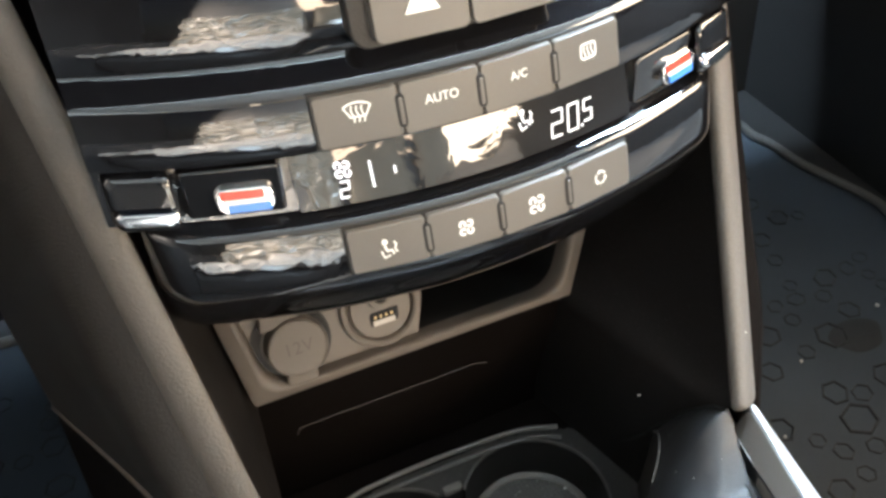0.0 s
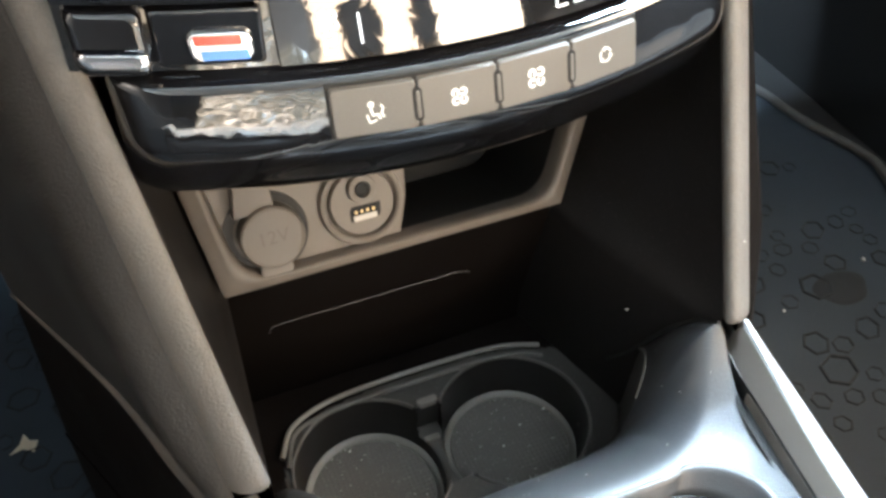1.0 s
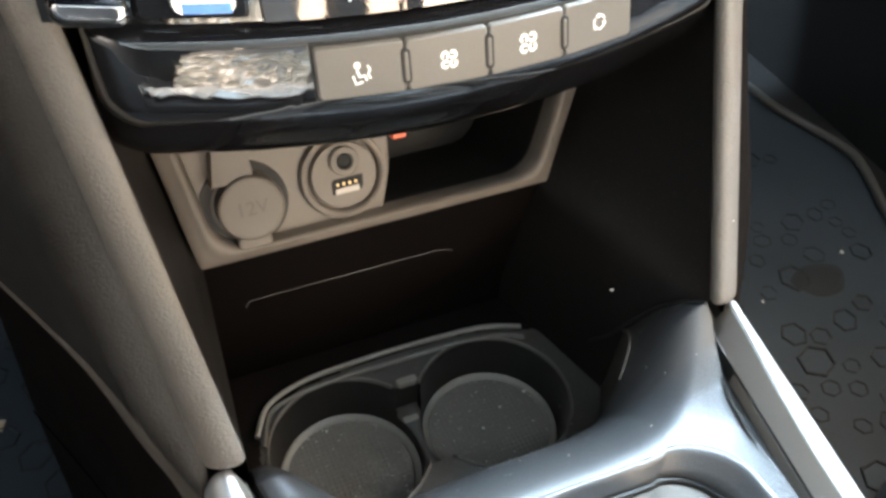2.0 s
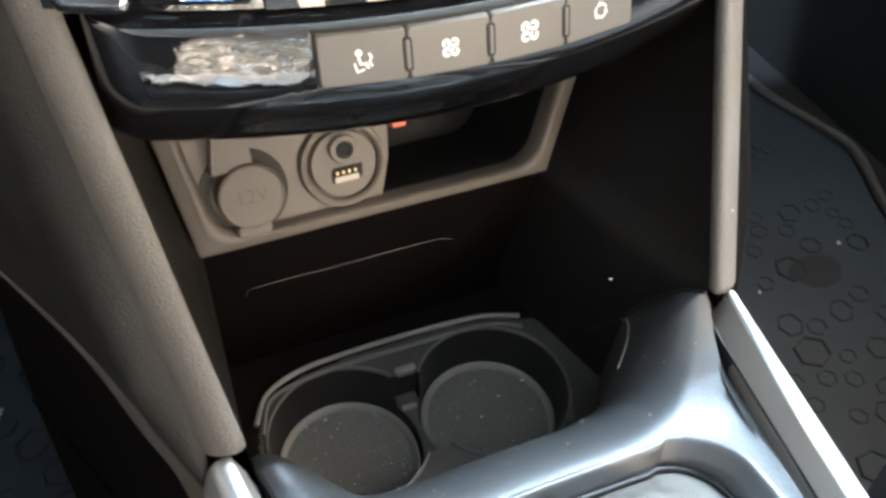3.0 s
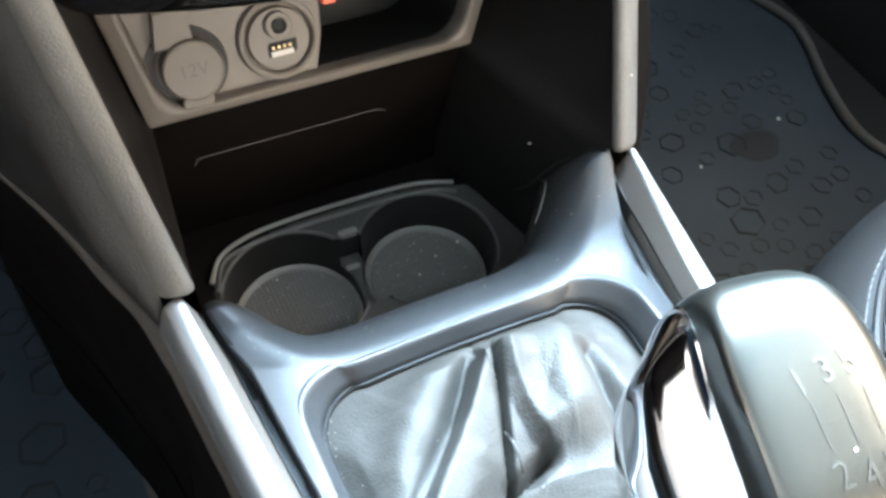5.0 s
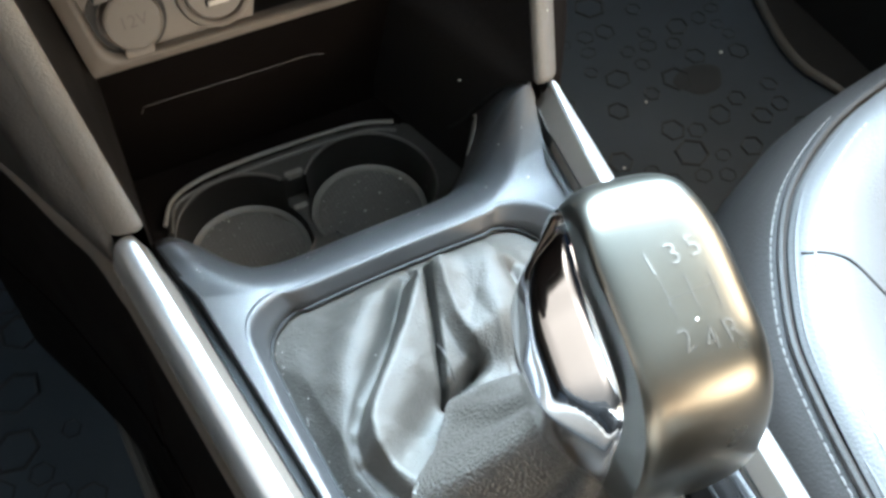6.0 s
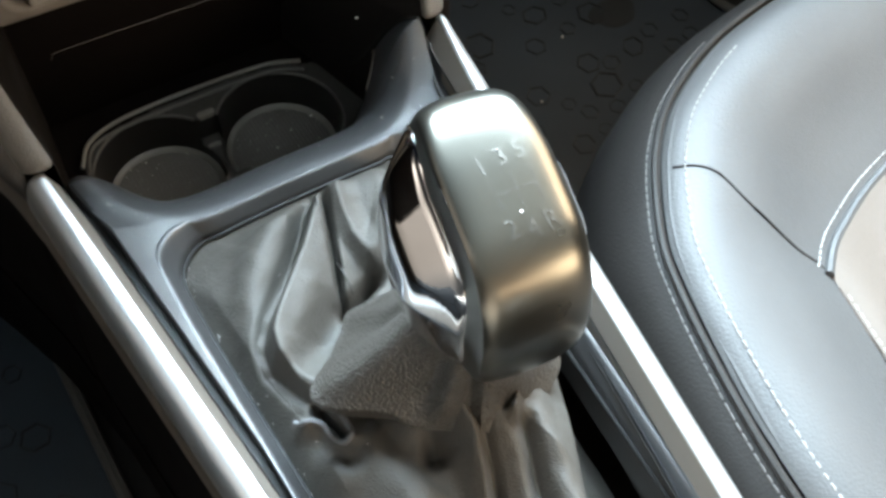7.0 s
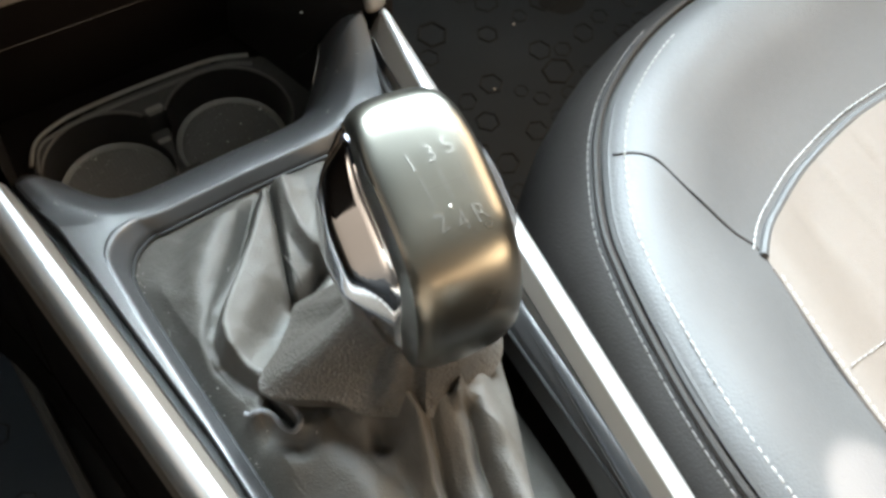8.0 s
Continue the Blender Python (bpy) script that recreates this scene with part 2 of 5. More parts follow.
def rounded(w, h, r, n=6):
    """A rounded rectangle about the origin, w by h."""
    pts = []
    for cx, cy, a0 in ((w / 2 - r, h / 2 - r, 0), (-w / 2 + r, h / 2 - r, 90), (-w / 2 + r, -h / 2 + r, 180), (w / 2 - r, -h / 2 + r, 270)):
        for i in range(n + 1):
            a = radians(a0 + 90 * i / n)
            pts.append((cx + r * math.cos(a), cy + r * math.sin(a)))
    return pts


def circle(r, n=40, cx=0.0, cy=0.0):
    return [(cx + r * math.cos(2 * math.pi * i / n), cy + r * math.sin(2 * math.pi * i / n)) for i in range(n)]


def slab(outline, place, d0, d1, bevel):
    """A flat piece of a given outline from depth d0 to d1, with its front edge rounded; place(u, v, d) lays it into the world."""
    cx = sum(p[0] for p in outline) / len(outline)
    cy = sum(p[1] for p in outline) / len(outline)

    def inset(k):
        out = []
        for x, y in outline:
            l = math.hypot(x - cx, y - cy) or 1
            out.append((x - (x - cx) / l * k, y - (y - cy) / l * k))
        return out

    rings = [[place(x, y, d0) for x, y in outline]]
    for i in range(4):
        a = i / 3 * math.pi / 2
        rings.append([place(x, y, d1 - bevel + bevel * math.sin(a)) for x, y in inset(bevel * (1 - math.cos(a)))])
    for k in (1.15, 1.6):
        rings.append([place(x, y, d1) for x, y in inset(bevel * k)])
    return loft(rings)


def ribbon(points, width, place, d):
    """A flat stroke of given width along points (u, v), laid by place at depth d."""
    verts, faces = [], []
    n = len(points)
    for i, (x, y) in enumerate(points):
        x0, y0 = points[max(0, i - 1)]
        x1, y1 = points[min(n - 1, i + 1)]
        l = math.hypot(x1 - x0, y1 - y0) or 1
        nx, ny = -(y1 - y0) / l * width / 2, (x1 - x0) / l * width / 2
        verts += [place(x + nx, y + ny, d), place(x - nx, y - ny, d)]
        if i:
            k = 2 * i
            faces.append((k - 2, k - 1, k + 1, k))
    return verts, faces


def joined(*pieces):
    verts, faces = [], []
    for v, f in pieces:
        k = len(verts)
        verts += v
        faces += [tuple(i + k for i in q) for q in f]
    return verts, faces


def text_mesh(body, size, place, d, align="CENTER"):
    c = bpy.data.curves.new("lettering", "FONT")
    c.body, c.size, c.align_x, c.align_y = body, size, align, "CENTER"
    c.resolution_u = 3
    ob = bpy.data.objects.new("lettering", c)
    scene.collection.objects.link(ob)
    me = bpy.data.meshes.new_from_object(ob.evaluated_get(bpy.context.evaluated_depsgraph_get()))
    verts = [place(v.co.x, v.co.y, d) for v in me.vertices]
    faces = [tuple(p.vertices) for p in me.polygons]
    bpy.data.objects.remove(ob)
    bpy.data.curves.remove(c)
    bpy.data.meshes.remove(me)
    return verts, faces


def tube(path, r, n=8, cap=True):
    rings = []
    for i, p in enumerate(path):
        t = (Vector(path[min(i + 1, len(path) - 1)]) - Vector(path[max(i - 1, 0)])).normalized()
        s = t.cross(Vector((0, 0, 1)))
        s = s.normalized() if s.length > 1e-4 else Vector((1, 0, 0))
        w = s.cross(t)
        rings.append([Vector(p) + s * r * math.cos(2 * math.pi * k / n) + w * r * math.sin(2 * math.pi * k / n) for k in range(n)])
    return loft(rings, cap, cap)


def smooth_curve(pts, n=60):
    """A smooth line through control points."""
    pts = [Vector(p) for p in pts]
    P = [pts[0] * 2 - pts[1]] + pts + [pts[-1] * 2 - pts[-2]]
    out = []
    seg = len(pts) - 1
    for i in range(n):
        u = i / (n - 1) * seg
        k = min(int(u), seg - 1)
        t = u - k
        a, b, c, d = P[k:k + 4]
        out.append(0.5 * (2 * b + (c - a) * t + (2 * a - 5 * b + 4 * c - d) * t * t + (3 * b - a - 3 * c + d) * t ** 3))
    return out


def interp(x, xs, ys):
    return float(np.interp(x, xs, ys))


# ---- cabin shell ----
FLOOR = -0.095


def plate(name, quad, thick, material, kind_label):
    """A flat panel of four corners, with thickness away from the cabin."""
    a, b, c, d = [Vector(q) for q in quad]
    n = (b - a).cross(d - a).normalized() * thick
    v, f = loft([[a, b, c, d], [a - n, b - n, c - n, d - n]])
    ob = mesh_ob(name, v, f, material, smooth=False)
    return tagged(ob, kind_label, name.split("_")[0], kind="structure")


plate("floor", [(-0.8, -1.9, FLOOR), (0.8, -1.9, FLOOR), (0.8, 0.75, FLOOR), (-0.8, 0.75, FLOOR)], 0.03, M_CARPET, "black carpeted floor of the car cabin")
plate("ceiling", [(-0.62, -0.14, 1.02), (0.62, -0.14, 1.02), (0.62, -1.6, 1.02), (-0.62, -1.6, 1.02)], 0.03, M_LINING, "pale fabric roof lining")
for s, nm in ((1, "right"), (-1, "left")):
    x = 0.72 * s
    z1 = 0.52 if s > 0 else 0.36
    q = [(x, -1.9, FLOOR), (x, 0.75, FLOOR), (x, 0.75, z1), (x, -1.9, z1)]
    plate("wall_" + nm, q if s > 0 else q[::-1], 0.05, M_DOOR, "dark grey lower door panel")
    q = [(x, -0.14, 0.95), (x * 0.86, -0.14, 1.02), (x * 0.86, -1.6, 1.02), (x, -1.6, 0.95)]
    plate("trim_roof_" + nm, q[::-1] if s > 0 else q, 0.03, M_LINING, "pale roof rail above the side window")
plate("wall_front", [(-0.72, 0.62, FLOOR), (0.72, 0.62, FLOOR), (0.72, 0.68, 0.62), (-0.72, 0.68, 0.62)], 0.04, M_CARPET, "dark carpeted bulkhead of the footwell")
plate("wall_rear", [(-0.72, -1.9, FLOOR), (0.72, -1.9, FLOOR), (0.72, -1.9, 0.62), (-0.72, -1.9, 0.62)][::-1], 0.04, M_DOOR, "dark rear seat wall")

plate("ground", [(-9, -9, -0.36), (9, -9, -0.36), (9, 9, -0.36), (-9, 9, -0.36)], 0.05, M_TILE, "pale polished hall floor round the car")
plate("backdrop", [(-6, -9, -0.36), (-6, 9, -0.36), (-6, 9, 8.0), (-6, -9, 8.0)], 0.1, M_LINING, "pale hall wall beyond the car windows")
plate("backdrop", [(6, 9, -0.36), (6, -9, -0.36), (6, -9, 4.0), (6, 9, 4.0)], 0.1, M_DOOR, "dark hall wall beyond the passenger window")

# ---- climate panel surface ----
RAD = 0.25


def fascia(x, z, off=0.0):
    """The bowed, leaning face of the climate panel; off goes towards the seats."""
    return (x, 0.040 + (z - 0.39) * 0.30 + x * x / (2 * RAD) - off, z)


panel = thing("climate_panel", "glossy black climate control panel with grey buttons", "control panel", (0, 0.06, 0.40))


def under(ob, parent):
    """Hang a part under its thing without moving it."""
    ob.parent = parent
    ob.matrix_parent_inverse = Matrix.Translation(-parent.location)
    return ob


def part(name, vf, material, parent, label="", sharp=38, kind=""):
    ob = mesh_ob(name, vf[0], vf[1], material, None, label, sharp)
    under(ob, parent)
    if kind:
        ob["kind"] = kind
    return ob


# fascia body in three bands, with the recess between them
low = [(0.3620, -0.075), (0.3590, -0.036), (0.3578, -0.0200), (0.3582, -0.0172), (0.3604, -0.0142), (0.3660, -0.0092), (0.3720, -0.0045), (0.3770, -0.0012), (0.3805, 0.0006), (0.3835, 0.0012),
       (0.3975, 0.0010), (0.3990, 0.0006), (0.4000, -0.0006), (0.4008, -0.0030), (0.4012, -0.0080), (0.4012, -0.075)]
mid = [(0.4008, -0.0070), (0.4008, -0.0062), (0.4206, -0.0062), (0.4206, -0.0070)]
up = [(0.4202, -0.075), (0.4202, -0.0070), (0.4206, -0.0020), (0.4216, 0.0006), (0.4235, 0.0012), (0.4375, 0.0010), (0.4392, 0.0004), (0.4412, -0.0020),
      (0.4430, -0.0058), (0.4448, -0.0070), (0.4475, -0.0060), (0.4560, -0.0050), (0.4700, -0.0060), (0.4900, -0.0120), (0.5200, -0.0240), (0.5600, -0.030), (0.5600, -0.075)]
for nm, prof, hw, lab in (("lower_band", low, 0.1035, ""), ("middle_band", mid, 0.1120, ""), ("upper_band", up, 0.1120, "glossy black upper fascia")):
    xs = lin(-hw, hw, 70)
    tip = 0.012 if nm == "lower_band" else 0.0
    v, f = grid(xs, prof, lambda x, p: fascia(x, p[0], p[1] - tip * 0.6 * max(0.0, (abs(x) - hw + tip) / max(tip, 1e-6)) ** 2.2))
    k = len(prof)
    f += [tuple(range(k)), tuple(range(69 * k, 70 * k))]
    part(nm, (v, f), M_GLOSS, panel, lab, 70 if nm == "lower_band" else 30)


def fascia_at(cx, cz):
    return lambda u, v, d: fascia(cx + u, cz + v, d)


def button(name, x0, x1, z0, z1, r, d0, d1, label):
    w, h = x1 - x0, z1 - z0
    o = rounded(w, h, r, 4)
    return part(name, slab(o, fascia_at((x0 + x1) / 2, (z0 + z1) / 2), d0, d1, 0.0006), M_BUTTON, panel, label)


def icon(vf, parent):
    return part("icon", vf, M_PRINT, parent, "white printed symbol with a weak added glow")


def arc(cx, cy, r, a0, a1, n=14):
    return [(cx + r * math.cos(radians(a0 + (a1 - a0) * i / (n - 1))), cy + r * math.sin(radians(a0 + (a1 - a0) * i / (n - 1)))) for i in range(n)]


W = 0.00038


def wave(x, y0, y1, amp, n=9):
    return [(x + amp * math.sin(i / (n - 1) * 2 * math.pi), y0 + (y1 - y0) * i / (n - 1)) for i in range(n)]


def icon_screen(pl):
    o = arc(0, -0.0040, 0.0075, 122, 58) + [(0.0022, -0.0006), (-0.0022, -0.0006)]
    o.append(o[0])
    return joined(ribbon(o, W * 1.3, pl, 0.0032), *[ribbon(wave(x, -0.0022, 0.0026, 0.00035), W, pl, 0.0032) for x in (-0.0015, 0, 0.0015)])


def icon_rear(pl):
    o = rounded(0.0056, 0.0044, 0.001, 4)
    o.append(o[0])
    return joined(ribbon(o, W * 1.3, pl, 0.0032), *[ribbon(wave(x, -0.0026, 0.0016, 0.00035), W, pl, 0.0032) for x in (-0.0014, 0, 0.0014)])


def icon_fan(pl, k=1.0):
    out = []
    for q in range(4):
        a = q * 90 + 20
        cx, cy = 0.0017 * k * math.cos(radians(a + 25)), 0.0017 * k * math.sin(radians(a + 25))
        o = arc(cx, cy, 0.0009 * k, a - 170, a + 120, 12)
        out.append(ribbon(o, W * 2.0, pl, 0.0032))
    return joined(*out)


def icon_person(pl):
    return joined(ribbon(arc(-0.0012, 0.0019, 0.0006, 0, 360, 10), W * 1.8, pl, 0.0032),
                  ribbon([(-0.0014, 0.0008), (-0.0008, -0.0012), (0.0006, -0.0010), (0.0011, -0.0024)], W * 1.8, pl, 0.0032),
                  ribbon([(0.0016, 0.0016), (0.0022, 0.0006), (0.0016, -0.0006), (0.0022, -0.0020)], W * 1.4, pl, 0.0032),
                  ribbon([(-0.0026, -0.0008), (-0.0020, -0.0032), (0.0000, -0.0026)], W * 1.4, pl, 0.0032))


def icon_cycle(pl):
    out = []
    for a in (20, 140, 260):
        out.append(ribbon(arc(0, 0, 0.0020, a, a + 82, 8), W * 1.3, pl, 0.0032))
        e = radians(a + 92)
        p = (0.0020 * math.cos(e), 0.0020 * math.sin(e))
        t = (-math.sin(e), math.cos(e))
        q = radians(a + 78)
        b0 = (0.0012 * math.cos(q), 0.0012 * math.sin(q))
        b1 = (0.0028 * math.cos(q), 0.0028 * math.sin(q))
        out.append(([pl(*b0, 0.0032), pl(*b1, 0.0032), pl(p[0] + t[0] * 0.0006, p[1] + t[1] * 0.0006, 0.0032)], [(0, 1, 2)]))
    return joined(*out)


edges = (-0.0500, -0.0248, 0.0004, 0.0258, 0.0512)
names = (("defrost_button", "dark grey windscreen defrost button"), ("auto_button", "dark grey button lettered AUTO"),
         ("aircon_button", "dark grey button lettered A/C"), ("rear_defrost_button", "dark grey rear screen heating button"))
for i, (nm, lab) in enumerate(names):
    b = button(nm, edges[i] + 0.00025, edges[i + 1] - 0.00025, 0.4232, 0.4378, 0.0012, -0.001, 0.0030, lab)
    c = (edges[i] + edges[i + 1]) / 2
    pl = fascia_at(c, 0.4319)
    icon((icon_screen(pl), text_mesh("AUTO", 0.0038, pl, 0.0032), text_mesh("A/C", 0.0035, pl, 0.0032), icon_rear(pl))[i], b)
edges_low = (-0.0484, -0.0234, 0.0016, 0.0268, 0.0524)
names = (("airflow_button", "dark grey air direction button"), ("fan_down_button", "dark grey slower fan button"),
         ("fan_up_button", "dark grey faster fan button"), ("recirculation_button", "dark grey air recirculation button"))
for i, (nm, lab) in enumerate(names):
    b = button(nm, edges_low[i] + 0.00025, edges_low[i + 1] - 0.00025, 0.3836, 0.3974, 0.0012, -0.001, 0.0030, lab)
    c = (edges_low[i] + edges_low[i + 1]) / 2
    pl = fascia_at(c, 0.3905)
    icon((icon_person(pl), icon_fan(pl), icon_fan(pl, 1.15), icon_cycle(pl))[i], b)
for es, z in ((edges, 0.4305), (edges_low, 0.3905)):
    for x in es[1:4]:
        pl = fascia_at(x, z)
        o = rounded(0.0012, 0.0080, 0.0006, 4)
        part("finger_ridge", slab(o, pl, 0.0, 0.0036, 0.0005), M_BUTTON, panel)
        part("ridge_gap", slab(rounded(0.0027, 0.0098, 0.0013, 4), pl, 0.0, 0.00325, 0.0001), M_GAP, panel)

for es, z0, z1 in ((edges, 0.4232, 0.4378), (edges_low, 0.3836, 0.3974)):
    n_ = 40
    xs = lin(es[0] - 0.0004, es[4] + 0.0004, n_)
    v, f = grid(xs, [(z0 - 0.0008, 0.0006), (z0 - 0.0008, 0.0015), (z1 + 0.0008, 0.0013), (z1 + 0.0008, 0.0006)], lambda x, p: fascia(x, p[0], p[1]))
    part("button_well", (v, f), M_GAP, panel)

# hazard and lock buttons above
for x0, x1, nm, lab in ((-0.0285, 0.0000, "hazard_button", "dark grey hazard warning button"), (0.0008, 0.0290, "lock_button", "dark grey door lock button")):
    b = button(nm, x0, x1, 0.4490, 0.4760, 0.0022, -0.006, 0.0030, lab)
    if nm == "hazard_button":
        pl = fascia_at(-0.0140, 0.4560)
        part("icon", ([pl(-0.0052, 0, 0.0033), pl(0.0052, 0, 0.0033), pl(0, 0.009, 0.0033)], [(0, 1, 2)]), M_PRINT, b, "white warning triangle")
part("button_bezel", slab(rounded(0.0690, 0.034, 0.005, 5), fascia_at(0.0, 0.4640), -0.008, 0.0000, 0.0008), M_BLACK, panel)

# display
xs = lin(-0.0580, 0.0580, 50)
dis = [(0.4020, -0.0075), (0.4020, -0.0032), (0.4024, -0.0028), (0.4192, -0.00448), (0.4196, -0.00488), (0.4196, -0.0075)]
v, f = grid(xs, dis, lambda x, p: fascia(x, p[0], p[1]))
f += [tuple(range(6)), tuple(range(49 * 6, 50 * 6))]
display = part("display", (v, f), M_GLASS, panel, "smoked glass display showing 20.5", 30)


def on_glass(cx, cz):
    """On the display, which leans back more than the panel."""
    return lambda u, v, d: fascia(cx + u, cz + v, -0.0028 - (cz + v - 0.4024) * 0.100 + 0.00015)


def seven(ch, cx, cz, w, h, d=-0.0026, skew=0.12):
    a, b = w / 2, h / 2
    line = {"2": ((-a, b), (a, b), (a, 0), (-a, 0), (-a, -b), (a, -b)), "0": ((0, b), (a, b), (a, -b), (-a, -b), (-a, b), (0.0001, b)), "5": ((a, b), (-a, b), (-a, 0), (a, 0), (a, -b), (-a, -b))}[ch]
    path = []
    for (x0, y0), (x1, y1) in zip(line, line[1:]):
        for k in (0.0, 0.08, 0.5, 0.92):
            x, y = x0 + (x1 - x0) * k, y0 + (y1 - y0) * k
            path.append((x + y * skew, y))
    path.append((line[-1][0] + line[-1][1] * skew, line[-1][1]))
    return ribbon(path, 0.00054, on_glass(cx, cz), d)


part("digit", seven("2", 0.0280, 0.4092, 0.0040, 0.0078), M_LCD, display)
part("digit", seven("0", 0.0344, 0.4092, 0.0040, 0.0078), M_LCD, display)
part("digit", seven("5", 0.0404, 0.4096, 0.0031, 0.0062), M_LCD, display)
part("decimal_point", ribbon([(-0.0004, 0), (0.0004, 0)], 0.0008, on_glass(0.0376, 0.4056), 0), M_LCD, display)
part("fan_symbol", joined(icon_fan(on_glass(-0.0435, 0.4128)), seven("2", -0.0440, 0.4070, 0.0026, 0.0046)), M_LCD, display)
for x, h in ((-0.0352, 0.0078), (-0.0280, 0.0022)):
    part("level_bar", ribbon([(0, -h / 2), (0, h / 2)], 0.0006, on_glass(x, 0.4100), 0), M_LCD, display)
part("airflow_symbol", icon_person(on_glass(0.0170, 0.4140)), M_LCD, display)

# temperature rockers with red, white and blue markers
for s in (-1, 1):
    o = rounded(0.0285, 0.0165, 0.0015, 4)
    sw = part("temperature_switch", slab(o, lambda u, v, d, s=s: fascia(s * 0.0752 + u, 0.4108 + v, d + 0.22 * v), -0.009, -0.0030, 0.0012), M_GLOSS, panel, "glossy black temperature switch")
    mx = -0.0728 if s < 0 else 0.0815
    o = rounded(0.0165, 0.0076, 0.0028, 5)
    part("marker_frame", slab(o, fascia_at(mx, 0.4096), -0.003, -0.0006, 0.0007), M_CHROME, sw, "chrome marker surround")
    for dz, h_, m_, nm in ((0.00195, 0.0025, M_RED, "red_marker"), (0.0, 0.0013, M_WHITE, "white_marker"), (-0.00195, 0.0025, M_BLUE, "blue_marker")):
        pl = fascia_at(mx - 0.35 * dz, 0.4096 + dz)
        part(nm, slab(rounded(0.0122, h_, 0.0004, 2), pl, -0.002, -0.0002, 0.0002), m_, sw)
    # outer lobe with a raised rib
    lobe = part("switch_lobe", slab(rounded(0.0190, 0.0175, 0.0030, 5), fascia_at(s * 0.1005, 0.4110), -0.007, 0.0006, 0.0026), M_GLOSS, panel)
    part("rib", slab(rounded(0.0180, 0.0042, 0.0020, 5), fascia_at(s * 0.1005, 0.4082), -0.001, 0.0034, 0.0019), M_CHROME, lobe, "bright rib of the switch")

# ---- centre console ----
console = thing("centre_console", "black centre console with silver edge trims", "car console", (0, 0, FLOOR))


def well(x):
    """How far forward the drop into the cup well lies, across the console."""
    return 0.042 * min(1.3, abs(x) / 0.085) ** 5


def steep(e):
    """How sheer the drop into the well is: soft in the middle, a clear edge at the sides."""
    t = max(0.0, min(1.0, (e - 0.55) / 0.17))
    return t * t * (3 - 2 * t)


def deck(x, y):
    """Height of the console's upper skin: it rolls down to the cup well, and banks up to the side walls at the front corners."""
    e = min(1.05, abs(x) / 0.085)
    top = 0.2555 + 0.020 * e ** 4 - 0.02 * max(0, -0.08 - y)
    if x > 0:
        top -= 0.0105 * e ** 4 * math.exp(-((y + 0.034) / 0.024) ** 2)
    s = y - well(x)
    k = 1.0 if s < -0.035 else max(0.0, 1 - ((s + 0.035) / 0.0505) ** (2.2 - 0.75 * e * e))
    z = 0.187 + (top - 0.187) * k
    if y > -0.030:
        w = max(0.0, (e - 0.62) / 0.40) ** 1.15 * min(1.0, (y + 0.030) / 0.025)
        side = interp(y, [-0.030, -0.008, 0.004, 0.011, 0.018, 0.024, 0.029, 0.035, 0.040, 0.049, 0.065], [0.2720, 0.2790, 0.2815, 0.2755, 0.2665, 0.2570, 0.2480, 0.2360, 0.2247, 0.2117, 0.195])
        if x > 0:
            side -= interp(y, [-0.030, -0.020, -0.008, 0.004], [0.0105, 0.0120, 0.0080, 0.0005])
        z += (side - (0.018 if x < 0 else 0.0) - z) * w
    if s > 0.002:
        sheer = 1 - (1 - max(0.0, 1 - (s - 0.002) / 0.0035)) * steep(e)
        z = 0.187 + (z - 0.187) * sheer
    return z


CUPS = ((-0.0388, 0.0520), (0.0308, 0.0508))
CUP_R = 0.0352
MID = -0.0040


def edge_x(y):
    """Half width of the deck between the grooves."""
    return 0.0835 + 0.107 * min(0, y) - 0.06 * max(0, y) + 0.0042 * max(0.0, min(1.0, 1 + y / 0.03))


CHANNEL = 0.0060


# gaiter frame: outline narrowing to the rear
FRAME_FRONT, FRAME_REAR = -0.0335, -0.300


def frame_outline(inset, n=14):
    """The opening round the gaiter, counter-clockwise from the rear right."""
    def half(y):
        return 0.0700 + 0.045 * min(0, y + 0.085) - inset
    yf, yr, r = FRAME_FRONT - inset, FRAME_REAR + inset, 0.022
    pts = []
    m = 26
    for i in range(m):
        y = yr + (yf - r - yr) * i / (m - 1)
        pts.append((half(y), y))
    w = half(yf - r)
    for i in range(1, n):
        a = math.pi / 2 * i / n
        pts.append((w - r + r * math.cos(a), yf - r + r * math.sin(a)))
    for i in range(15):
        x = (w - r) * (1 - 2 * i / 14)
        pts.append((x, yf - 0.0015 * (x / 0.05) ** 2))
    for i in range(1, n):
        a = math.pi / 2 + math.pi / 2 * i / n
        pts.append((-(w - r) + r * math.cos(a), yf - r + r * math.sin(a)))
    for i in range(m):
        y = yf - r + (yr - yf + r) * i / (m - 1)
        pts.append((-half(y), y))
    return pts


rings = []
for ins, dz in ((-0.0016, -0.0006), (-0.0011, 0.0003), (-0.0002, 0.0006), (0.0008, 0.0002), (0.0016, -0.0010), (0.0040, -0.0046), (0.0046, -0.0056), (0.0050, -0.0090), (0.0052, -0.0300)):
    rings.append([(x, y, deck(x, min(y, -0.0335)) + dz) for x, y in frame_outline(ins)])
part("gaiter_frame", loft(rings, False, False), M_CONSOLE, console, "satin black bevelled gaiter frame", 60)


# the deck skin round the gaiter opening, and the floor of the cup well
hole = [Vector((x, y, 0)) for x, y in frame_outline(0.0003)]


def inside(x, y, poly):
    n = len(poly)
    c = False
    for i in range(n):
        a, b = poly[i], poly[i - 1]
        if (a.y > y) != (b.y > y) and x < (b.x - a.x) * (y - a.y) / (b.y - a.y) + a.x:
            c = not c
    return c


